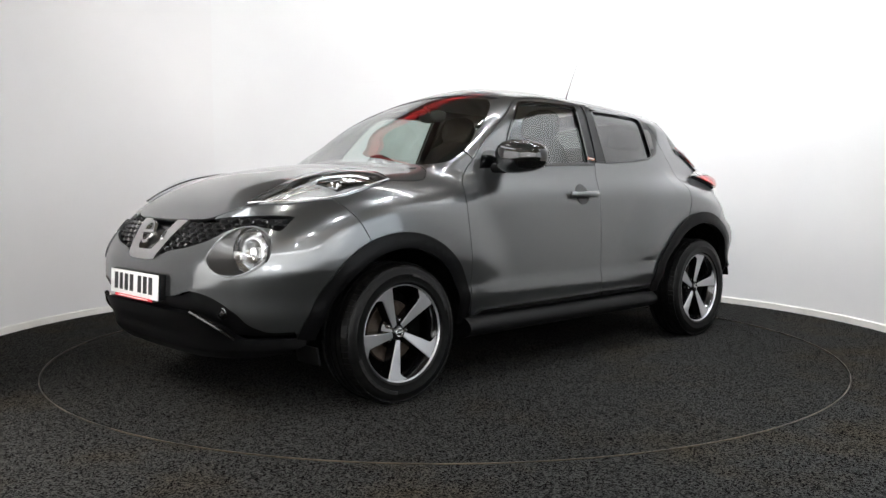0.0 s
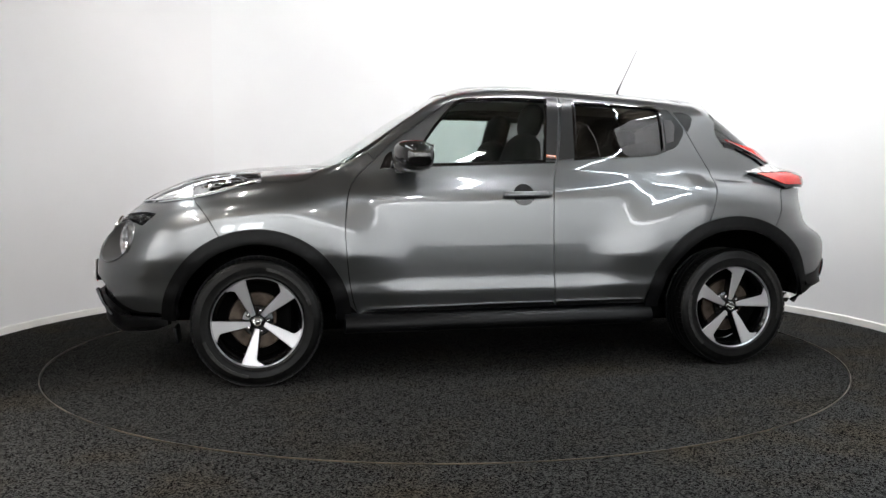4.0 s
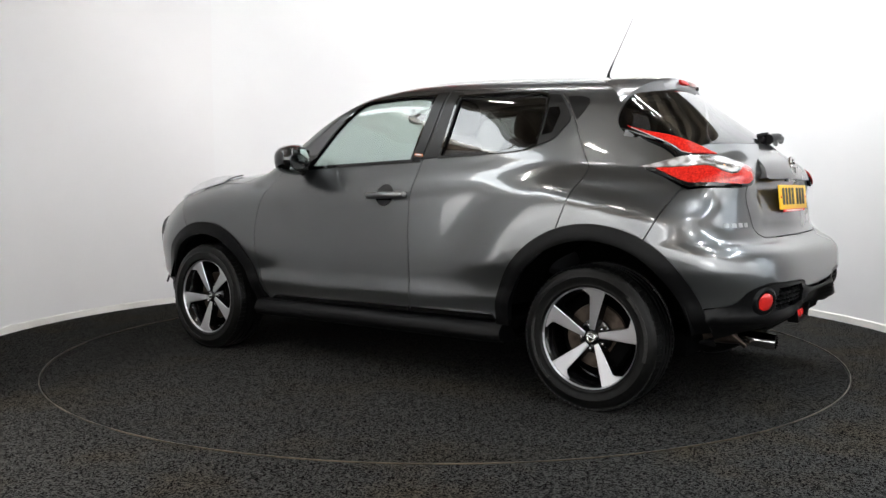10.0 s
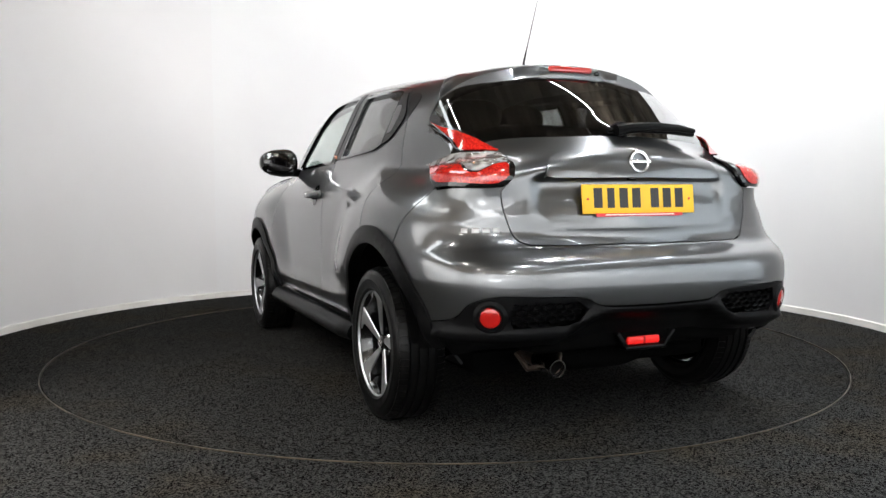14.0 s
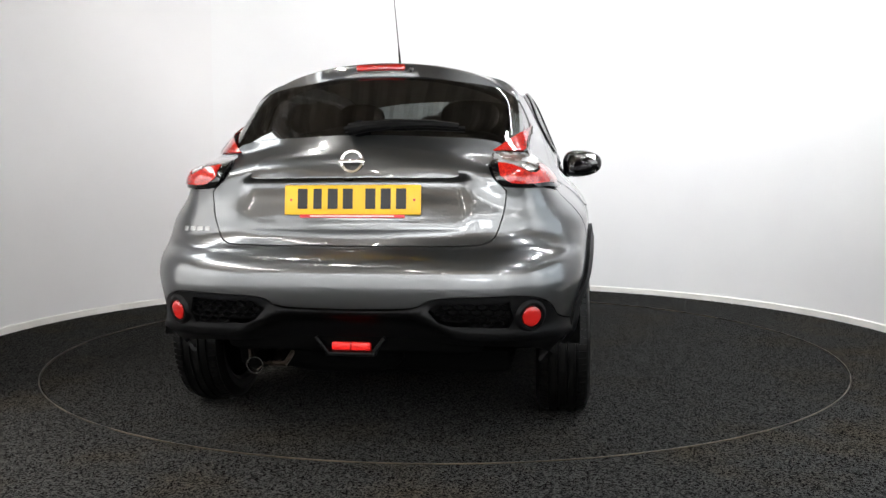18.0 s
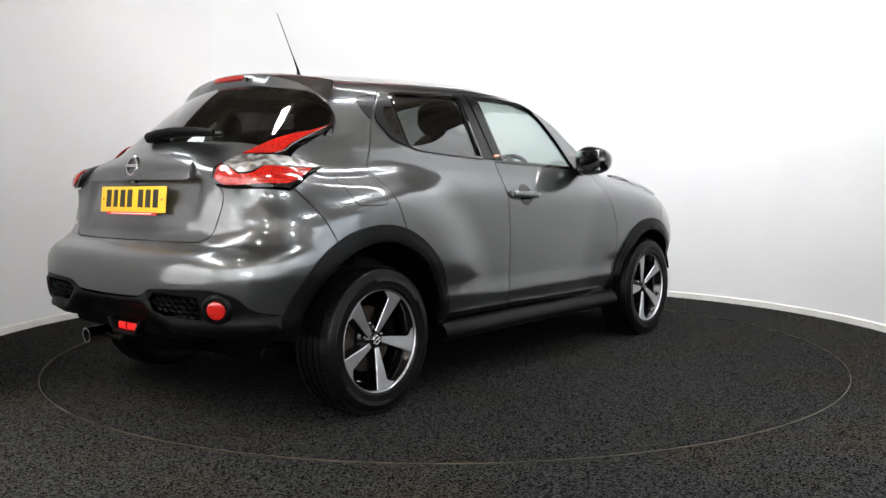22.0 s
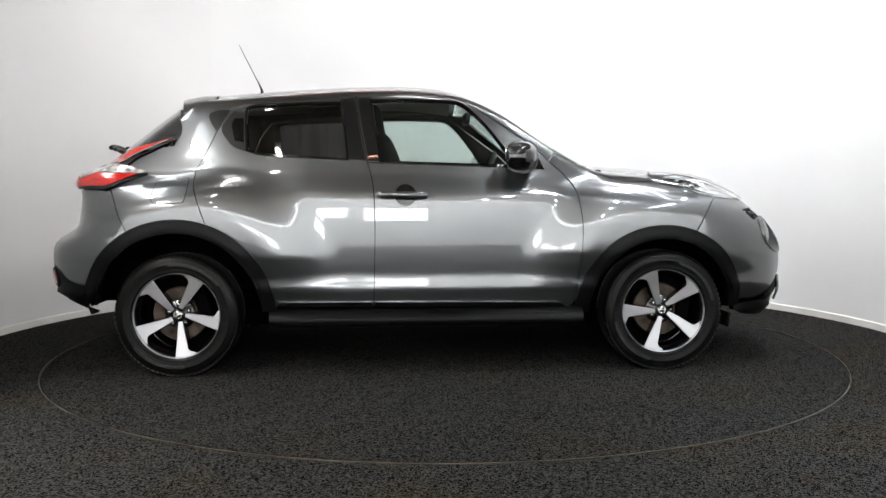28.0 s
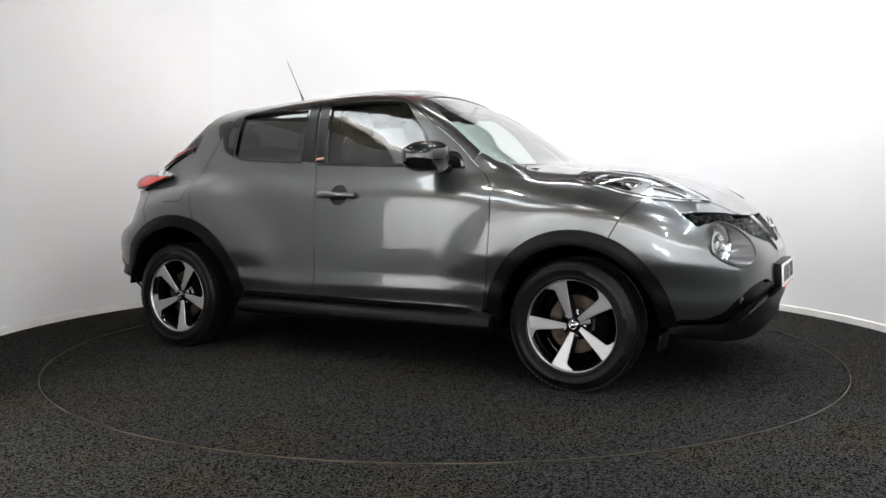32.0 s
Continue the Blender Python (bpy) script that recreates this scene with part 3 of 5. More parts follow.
TAIL_IN = snap(spline([(-1.984, 0.555, 0.966), (-1.975, 0.52, 1.0), (-1.95, 0.503, 1.04), (-1.90, 0.52, 1.066), (-1.81, 0.553, 1.092)]))
TAIL_TOP = snap(spline([(-1.81, 0.553, 1.092), (-1.72, 0.585, 1.132), (-1.60, 0.612, 1.182), (-1.455, 0.636, 1.222)]))
GLASS_SIDE = snap(spline([(-1.455, 0.636, 1.222), (-1.437, 0.628, 1.25), (-1.432, 0.613, 1.287), (-1.445, 0.588, 1.335)]))
SPOIL_SIDE = snap(spline([(-1.445, 0.588, 1.335), (-1.395, 0.556, 1.392), (-1.33, 0.50, 1.435), (-1.275, 0.435, 1.465)]))
BUMP_SEAM = snap(spline([(-1.655, 0.85, 0.745), (-1.70, 0.83, 0.83), (-1.745, 0.79, 0.915), (-1.775, 0.765, 0.972)]))
roof_seam = on_top(spline([(0.10, 0.51), (-0.3, 0.50), (-0.9, 0.475), (-1.275, 0.435)]))
screen_side = on_side(spline([(0.556, 1.156), (0.38, 1.292), (0.26, 1.38), (0.15, 1.452)]))
frame_line = join(on_side(np.vstack([TOP_F, TOP_R[1:]])), on_side(SEAM_R[1:]), on_side(arc(WR, 0.313, 0.49, 71, 118.5)), BUMP_SEAM,
                  TAIL_LOW[::-1], TAIL_FANG[::-1], TAIL_TIP[::-1], GLASS_SIDE, SPOIL_SIDE, roof_seam[::-1], screen_side[::-1])
panel("side_frame", PAINT, car, Cross, frame_line, both=True)
head_rail = on_top(spline([(0.10, 0.51), (0.095, 0.3), (0.09, 0.0), (0.095, -0.3), (0.10, -0.51)]))
rear_rail = on_top(spline([(-1.275, 0.435), (-1.31, 0.2), (-1.32, 0.0), (-1.31, -0.2), (-1.275, -0.435)]))
panel("roof", PAINT, car, Cross, join(roof_seam, rear_rail, roof_seam[::-1] * MIRROR, head_rail[::-1]), gap=0.001)
panel("headliner", HEADLINER, car, Cross, join(roof_seam, rear_rail, roof_seam[::-1] * MIRROR, head_rail[::-1]), gap=0.03, lift=-0.03, rim=0, label="pale cloth roof lining")

# windscreen and bonnet
screen_base = on_top(spline([(0.745, 0.62), (0.82, 0.3), (0.845, 0.0), (0.82, -0.3), (0.745, -0.62)]))
screen_foot = on_side(spline([(0.765, 1.078), (0.66, 1.100), (0.556, 1.156)]))
screen_line = join(screen_base[::-1], screen_foot, screen_side, head_rail, (screen_side * MIRROR)[::-1], (screen_foot * MIRROR)[::-1])
panel("windscreen", GLASS, car, Above, screen_line, lift=-0.004, rim=0, label="green-tinted windscreen")
BONNET_LAMP = on_top(spline([(1.085, 0.728), (1.095, 0.62), (1.14, 0.548), (1.317, 0.511), (1.51, 0.532), (1.667, 0.513)]))
BONNET_TIP = on_top(spline([(1.667, 0.513), (1.757, 0.40), (1.790, 0.27), (1.802, 0.0)]))
bonnet_edge = join(on_side(BONNET_SIDE[::-1]), BONNET_LAMP, BONNET_TIP)
panel("bonnet", PAINT, car, Above, join(bonnet_edge, (bonnet_edge * MIRROR)[::-1], screen_base[::-1]))

# front bumper round the grille, the round lamps and the lower mouth
GRILLE_LOW = snap(spline([(1.92, 0.0, 0.655), (1.919, 0.11, 0.66), (1.899, 0.234, 0.696), (1.88, 0.359, 0.716), (1.837, 0.479, 0.75), (1.783, 0.546, 0.795), (1.731, 0.631, 0.812), (1.677, 0.709, 0.802), (1.649, 0.735, 0.79), (1.586, 0.741, 0.845)]))
GRILLE_TOP = snap(spline([(1.586, 0.741, 0.845), (1.69, 0.60, 0.842), (1.745, 0.475, 0.836), (1.77, 0.40, 0.825)]))
NOSE_STRIP = np.vstack([snap(spline([(1.77, 0.40, 0.825), (1.757, 0.40, 0.845)])), BONNET_TIP[:4][::-1]])
LAMP_FOOT = snap(spline([(1.667, 0.513, 0.895), (1.585, 0.65, 0.905), (1.50, 0.72, 0.912), (1.415, 0.762, 0.921)]))
MOUTH = [(1.60, 0.77, 0.335), (1.70, 0.72, 0.345), (1.78, 0.68, 0.39), (1.83, 0.655, 0.45), (1.885, 0.56, 0.515), (1.92, 0.45, 0.535), (1.93, 0.38, 0.52), (1.93, 0.29, 0.502), (1.935, 0.0, 0.50)]
nose_half = join(GRILLE_LOW, GRILLE_TOP, NOSE_STRIP, LAMP_FOOT, on_side(SEAM_NOSE[::-1]), on_side(arc(WF, 0.312, 0.45, 66, 4)), snap(spline(MOUTH)))
LAMP_Y, LAMP_Z, LAMP_R = 0.630, 0.705, 0.108


def lamp_ring(r, n=40):
    a = np.linspace(0, 2 * np.pi, n, endpoint=False)
    return on_front(np.stack([LAMP_Y + r * np.cos(a), LAMP_Z + 0.92 * r * np.sin(a)], 1))


ring = lamp_ring(LAMP_R)
panel("front_bumper", PAINT, car, Nose, join(nose_half, (nose_half * MIRROR)[::-1]), [ring, (ring * MIRROR)[::-1]], step=0.025)

# tailgate, rear glass, rear bumper
GATE_GLASS = snap(spline([(-1.81, 0.553, 1.092), (-1.775, 0.545, 1.135), (-1.79, 0.48, 1.153), (-1.882, 0.232, 1.162), (-1.912, 0.0, 1.165)]))
GATE_SIDE = snap(spline([(-1.984, 0.555, 0.966), (-1.984, 0.570, 0.95), (-1.986, 0.564, 0.885), (-2.0, 0.547, 0.821), (-2.012, 0.529, 0.78), (-2.028, 0.494, 0.755), (-2.04, 0.408, 0.747), (-2.06, 0.0, 0.744)]))
gate_half = join(GATE_GLASS[::-1], TAIL_IN[::-1], GATE_SIDE)
GLASS_TOP = snap(spline([(-1.445, 0.588, 1.335), (-1.463, 0.50, 1.388), (-1.49, 0.42, 1.41), (-1.528, 0.265, 1.424), (-1.56, 0.0, 1.430)]))
back_half = join(GLASS_TOP[::-1], GLASS_SIDE[::-1], TAIL_TOP[::-1], GATE_GLASS)


def gate_relief(p):
    """The number plate field, sunk under the hood, and a crease below it."""
    y, z = np.abs(p[:, 1]), p[:, 2]
    sunk = np.clip((0.45 - y) / 0.04, 0, 1) * np.clip((1.0 - z) / 0.006, 0, 1) * np.clip((z - 0.83) / 0.17, 0, 1)
    crease = np.clip((0.44 - y) / 0.06, 0, 1) * bump(z, 0.812, 0.014) * 0.006
    return crease - 0.020 * sunk


panel("tailgate", PAINT, car, Stern, join(gate_half, (gate_half * MIRROR)[::-1]), step=0.016, bulge=gate_relief)
back = panel("rear_window", PRIVACY, car, Stern, join(back_half, (back_half * MIRROR)[::-1]), lift=-0.003, rim=0, label="dark tinted rear window")[0]
SKIRT_TOP = [(-1.86, 0.81, 0.468), (-1.993, 0.762, 0.496), (-2.042, 0.724, 0.55), (-2.098, 0.65, 0.577), (-2.14, 0.52, 0.575), (-2.154, 0.32, 0.564), (-2.154, 0.24, 0.532), (-2.154, 0.0, 0.524)]
rump_half = join(GATE_SIDE[::-1], TAIL_FOOT[::-1], BUMP_SEAM[::-1], on_side(arc(WR, 0.313, 0.49, 118.5, 161)), snap(spline(SKIRT_TOP)))
panel("rear_bumper", PAINT, car, Stern, join(rump_half, (rump_half * MIRROR)[::-1]), step=0.025)
SKIRT_LOW = [(-1.88, 0.80, 0.29), (-1.98, 0.745, 0.32), (-2.05, 0.639, 0.375), (-2.10, 0.45, 0.39), (-2.10, 0.25, 0.375), (-2.08, 0.14, 0.345), (-2.08, 0.0, 0.345)]
skirt_half = join(snap(spline(SKIRT_TOP))[::-1], on_side(arc(WR, 0.313, 0.49, 161, 181)), snap(spline(SKIRT_LOW)))


def skirt_ridge(p):
    """A ridge under the vents that rises to a bridge over the middle, hollow below it."""
    k = np.clip((np.abs(p[:, 1]) - 0.22) / 0.22, 0, 1)
    k = k * k * (3 - 2 * k)
    crest = 0.512 - 0.082 * k
    below = np.clip((crest - p[:, 2]) / 0.05, 0, 1)
    return 0.022 * bump(p[:, 2], crest, 0.020) - 0.035 * below * (1 - k)


VENT = np.array([(0.59, 0.555), (0.345, 0.552), (0.305, 0.522), (0.34, 0.485), (0.385, 0.468), (0.585, 0.464), (0.605, 0.50)])
vent = on_back(join(*[spline([a, b]) for a, b in zip(VENT, np.roll(VENT, -1, 0))]))
rear_skirt = panel("rear_skirt", BLACK_TRIM, car, Stern, join(skirt_half, (skirt_half * MIRROR)[::-1]), [vent, (vent * MIRROR)[::-1]], step=0.02, label="matt black plastic rear skirt",
                   bulge=skirt_ridge)[0]


# ---- black plastic: arches, sills, lower nose ----
def arch_line(cx, cz, r0, r1, a0, a1):
    return on_side(join(arc(cx, cz, r1, a0, a1), arc(cx, cz, r0, a1, a0)))


panel("wheel_arch_trim", BLACK_TRIM, car, Cross, arch_line(WF, 0.312, 0.385, 0.458, 180, 2), both=True, gap=0, lift=0.012, rim=0.05, step=0.02, label="matt black plastic arch trim",
      bulge=lambda p: 0.008 * bump(np.hypot(p[:, 0] - WF, p[:, 2] - 0.312), 0.405, 0.025))
panel("wheel_arch_trim", BLACK_TRIM, car, Cross, arch_line(WR, 0.313, 0.425, 0.497, 172, 2), both=True, gap=0, lift=0.012, rim=0.05, step=0.02, label="matt black plastic arch trim",
      bulge=lambda p: 0.008 * bump(np.hypot(p[:, 0] - WR, p[:, 2] - 0.313), 0.445, 0.025))


def sweep(profile, xs, shift):
    """A closed profile (y, z) carried along x; shift(x) gives an inward offset and a scale."""
    verts, faces = [], []
    n = len(profile)
    for x in xs:
        dy, k = shift(x)
        verts += [(x, y - dy, 0.285 + (z - 0.285) * k) for y, z in profile]
    for i in range(len(xs) - 1):
        for j in range(n):
            a, b = i * n + j, i * n + (j + 1) % n
            faces.append((a, b, b + n, a + n))
    faces += [tuple(range(n))[::-1], tuple((len(xs) - 1) * n + j for j in range(n))]
    return np.array(verts), faces


def mirrored(name, verts, faces, mat, parent, label="", smooth=True):
    made = []
    for k in (1, -1):
        bm = bmesh.new()
        vs = [bm.verts.new((v[0], v[1] * k, v[2])) for v in verts]
        for f in faces:
            try:
                bm.faces.new([vs[i] for i in f])
            except ValueError:
                pass
        bmesh.ops.recalc_face_normals(bm, faces=bm.faces[:])
        made.append(part(name, bm, mat, parent, label, smooth=smooth))
    return made


sill_profile = [(0.79, 0.338), (0.826, 0.335), (0.846, 0.326), (0.862, 0.312), (0.873, 0.296), (0.878, 0.280), (0.874, 0.264), (0.860, 0.250), (0.83, 0.240), (0.78, 0.234), (0.70, 0.234)]
v, f = sweep(sill_profile, np.linspace(-0.955, 0.685, 34), lambda x: (0.02 * max(0, (-0.85 - x) / 0.1), 1.0))
mirrored("sill", v, f, BLACK_TRIM, car, "matt black plastic side sill")
strip_f = on_side(join(spline([(0.60, 0.342), (0.56, 0.366)]), spline([(0.56, 0.366), (-0.405, 0.374)]), spline([(-0.405, 0.374), (-0.409, 0.350)]), spline([(-0.409, 0.350), (0.60, 0.342)])))
strip_r = on_side(join(spline([(-0.421, 0.350), (-0.424, 0.374)]), spline([(-0.424, 0.374), (-0.90, 0.378)]), spline([(-0.90, 0.378), (-0.915, 0.353)]), spline([(-0.915, 0.353), (-0.421, 0.350)])))
strips_f = panel("door_strip", GLOSS_BLACK, car, Cross, strip_f, both=True, gap=0, lift=0.013, rim=0.014, label="gloss black lower door strip")
strips_r = panel("door_strip", GLOSS_BLACK, car, Cross, strip_r, both=True, gap=0, lift=0.013, rim=0.014, label="gloss black lower door strip")

# lower nose: mouth, splitter lip
mouth_top = snap(spline(MOUTH))
lip_low = spline([(1.60, 0.765, 0.325), (1.70, 0.715, 0.325), (1.79, 0.66, 0.33), (1.84, 0.56, 0.345), (1.885, 0.42, 0.36), (1.90, 0.25, 0.35), (1.90, 0.0, 0.345)])
mouth_half = join(mouth_top[::-1], lip_low)
panel("lower_grille", BLACK_TRIM, car, Nose, join(mouth_half, (mouth_half * MIRROR)[::-1]), lift=-0.035, gap=0, rim=0, label="black lower air intake")
lip_half = join(spline([(1.93, 0.0, 0.445), (1.928, 0.25, 0.442), (1.905, 0.46, 0.436), (1.85, 0.58, 0.385), (1.80, 0.635, 0.342), (1.70, 0.715, 0.338), (1.575, 0.775, 0.333)]),
                spline([(1.575, 0.775, 0.31), (1.66, 0.73, 0.275), (1.76, 0.62, 0.255), (1.82, 0.45, 0.250), (1.84, 0.0, 0.245)]))
panel("front_lip", BLACK_TRIM, car, Nose, join(lip_half, (lip_half * MIRROR)[::-1]), gap=0, lift=0.006, rim=0.03, step=0.025, label="matt black plastic front skirt",
      bulge=lambda p: 0.020 * bump(p[:, 2], 0.30, 0.03))
for k in (-1, 1):
    wing = spline([(1.915, 0.455 * k, 0.452), (1.865, 0.575 * k, 0.395), (1.815, 0.640 * k, 0.345)], 0.02)
    part("lip_blade", tube([tuple(q) for q in wing], 0.012, 8, 0.007), GLOSS_BLACK, car, "gloss black blade")
    fog = part("fog_lamp", lathe([(0.0, 0.012), (0.02, 0.010), (0.03, 0.0), (0.034, -0.02), (0.0, -0.02)], 24, "x"), RIM_BLACK, car, "small round front fog lamp", m=pose(1.825, 0.56 * k, 0.445, 0, 0, 20 * k) @ Matrix.Scale(0.62, 4))
    part("surround", lathe([(0.032, -0.02), (0.034, 0.012), (0.042, 0.010), (0.048, -0.02)], 24, "x"), GLOSS_BLACK, fog)
for y in (-0.30, -0.10, 0.10, 0.30):
    part("splitter_fin", box_bm(0.05, 0.02, 0.10, 0.006), BLACK_TRIM, car, m=pose(1.885 - 0.25 * y * y, y, 0.385))
for z in (0.395, 0.43, 0.465):
    pts = [(1.893 - 0.10 * (y / 0.5) ** 4 - 0.03, y, z) for y in np.linspace(-0.46, 0.46, 25)]
    part("intake_bar", tube(pts, 0.006, 6), BLACK_TRIM, car)

# ---- upper grille ----
grille_half = join(GRILLE_LOW, GRILLE_TOP, spline([(1.77, 0.40, 0.825), (1.785, 0.25, 0.822), (1.80, 0.0, 0.82)]))
grille_line = join(grille_half, (grille_half * MIRROR)[::-1])
grille = panel("grille", GLOSS_BLACK, car, Nose, grille_line, gap=-0.004, lift=-0.035, rim=0, label="black mesh grille")[0]
GP = Nose.flat(grille_line)


GRILLE_BAR = material("satin_black_bars", (0.022, 0.022, 0.023), 0.26, spec=0.6)


def mesh_cells(name, proj, poly, parent, mat, du, dv, lift, keep_out=None):
    """A lattice of six-sided openings in staggered rows over an outline, joined into one grid."""
    V, F = [], []
    lo, hi = poly.min(0), poly.max(0)
    row, vv = 0, lo[1] + dv / 2
    spots = []
    while vv < hi[1]:
        uu = lo[0] + (du / 2 if row % 2 else 0)
        while uu < hi[0]:
            spots.append((uu, vv))
            uu += du
        vv += dv
        row += 1
    spots = np.array(spots)
    ok = inside(spots, poly) & (near(spots, poly) > dv * 0.35)
    spots = spots[ok]
    if keep_out is not None:
        spots = spots[~keep_out(spots)]
    shape = np.array([(0.0, 0.667), (-0.5, 0.333), (-0.5, -0.333), (0.0, -0.667), (0.5, -0.333), (0.5, 0.333)])
    for u, w in spots:
        cell = shape * (du, dv)
        b = len(V)
        for k, depth in ((1.0, 0.0), (0.95, 0.003), (0.78, -0.002), (0.70, -0.024)):
            p = proj.place(cell * k + (u, w))
            V += list(p + form_normal(p) * (lift + depth))
        for r in range(3):
            for k in range(6):
                F.append((b + 6 * r + k, b + 6 * r + (k + 1) % 6, b + 6 * r + 6 + (k + 1) % 6, b + 6 * r + 6 + k))
    bm = bmesh.new()
    vs = [bm.verts.new(v) for v in V]
    for f in F:
        bm.faces.new([vs[i] for i in f])
    bmesh.ops.recalc_face_normals(bm, faces=bm.faces[:])
    ob = part(name, bm, mat, parent, smooth=False)
    return tagged(ob, kind="stuff")


mesh_cells("grille_mesh", Nose, GP, grille, GRILLE_BAR, 0.060, 0.0205, -0.008, lambda q: (np.abs(q[:, 0]) < 0.215 - (0.82 - q[:, 1]) * 0.45) & (q[:, 1] > 0.64))

V_OUT = [(0.225, 0.822), (0.18, 0.74), (0.142, 0.664), (0.125, 0.652), (0.09, 0.648), (0.0, 0.646)]
V_IN = [(0.0, 0.690), (0.065, 0.692), (0.082, 0.705), (0.10, 0.75), (0.128, 0.820)]
v_line = join(on_front(join(spline(V_OUT[:3]), spline(V_OUT[2:]))), (on_front(join(spline(V_OUT[:3]), spline(V_OUT[2:]))) * MIRROR)[::-1],
              (on_front(join(spline(V_IN[:3]), spline(V_IN[2:]))) * MIRROR)[::-1], on_front(join(spline(V_IN[:3]), spline(V_IN[2:]))))
panel("v_trim", CHROME, car, Nose, v_line, gap=0, lift=0.006, rim=0.04, step=0.012, label="satin chrome V-shaped grille trim",
      bulge=lambda p: 0.006 * np.clip(1 - np.abs(p[:, 2] - 0.67) / 0.02, 0, 1))


def badge(m, r, back):
    """A plain chrome ring with a bar across."""
    b = part("badge", lathe([(r, -0.004), (r, 0.004), (r - 0.004, 0.008), (r - 0.013, 0.007), (r - 0.015, -0.004)], 40, "x", True), CHROME, car, "plain chrome ring badge with a bar", m=m)
    part("badge_bar", box_bm(0.012, 2.1 * r, 0.30 * r, 0.003), CHROME, b, m=pose(0.006, 0, 0))
    part("badge_back", lathe([(0.0, -0.003), (r - 0.012, -0.003)], 32, "x"), back, b)
    return b


badge(pose(1.885, 0, 0.768, 0, -28, 0), 0.056, GLOSS_BLACK)
badge(pose(-2.030, 0, 1.060, 0, -10, 180), 0.047, PAINT)

# ---- lamps ----
SILVER = material("silver_reflector", (0.75, 0.76, 0.78), 0.18, 1.0)
FACETS = material("faceted_silver_reflector", (0.75, 0.76, 0.78), 0.12, 1.0)
speckle(FACETS, 28.0, (0.35, 0.34, 0.32), (0.85, 0.85, 0.86), detail=0.0, relief=0.9, distance=0.012)
LAMP_GREY = material("pale_lamp_lining", (0.66, 0.66, 0.66), 0.3, 0.3)
LAMP_DARK = material("dark_lamp_housing", (0.02, 0.02, 0.022), 0.25)
BEZEL = material("satin_grey_bezel", (0.06, 0.059, 0.058), 0.30, 0.8, coat=0.5)
for k in (1, -1):
    rim_p = lamp_ring(LAMP_R) * np.array((1, k, 1))
    centre = np.array((1.745, 0.655 * k, 0.703))
    aim = Matrix.Translation(Vector(centre)) @ pose(0, 0, 0, 0, -6, 18 * k)
    n = len(rim_p)
    a = np.linspace(0, 2 * np.pi, n, endpoint=False)
    inner = np.array([tuple(aim @ Vector((0.0, 0.094 * math.cos(t) * k, 0.094 * math.sin(t)))) for t in a])
    deep = np.array([tuple(aim @ Vector((-0.03, 0.096 * math.cos(t) * k, 0.096 * math.sin(t)))) for t in a])
    verts = np.vstack([rim_p - np.array((0.002, 0, 0)), rim_p * 0.5 + inner * 0.5 - np.array((0.008, 0, 0)), inner, deep])
    faces = [(r * n + i, r * n + (i + 1) % n, (r + 1) * n + (i + 1) % n, (r + 1) * n + i) for r in range(3) for i in range(n)]
    bm = bmesh.new()
    vs = [bm.verts.new(q) for q in verts]
    for q in faces:
        bm.faces.new([vs[i] for i in q])
    bmesh.ops.recalc_face_normals(bm, faces=bm.faces[:])
    head = part("headlamp", bm, BEZEL, car, "round headlamp in a satin grey bezel")
    lip = rim_p + form_normal(rim_p * np.array((1, k, 1))) * np.array((1, k, 1)) * 0.002
    part("bowl_lip", tube([tuple(q) for q in np.vstack([lip, lip[:1]])], 0.0045, 6), PAINT, head, "painted rolled lip")
    part("reflector", lathe([(0.0, -0.055), (0.018, -0.052), (0.03, -0.045), (0.05, -0.025), (0.068, 0.0)], 14, "x"), FACETS, head, m=aim @ Matrix.Diagonal((1, 1.33, 1.33, 1)), smooth=False)
    part("bulb", lathe([(0.0, -0.012), (0.014, -0.016), (0.018, -0.03), (0.018, -0.05)], 16, "x"), CHROME, head, m=aim @ Matrix.Diagonal((1, 1.33, 1.33, 1)))
    part("reflector_ring", lathe([(0.036, -0.03), (0.040, -0.012), (0.046, -0.014), (0.050, -0.03)], 24, "x"), SILVER, head, m=aim @ Matrix.Diagonal((1, 1.33, 1.33, 1)))
    part("lens", lathe([(0.0, 0.024), (0.03, 0.021), (0.055, 0.010), (0.071, -0.002)], 32, "x"), CLEAR, head, "clear lens", m=aim @ Matrix.Diagonal((1, 1.33, 1.33, 1)))

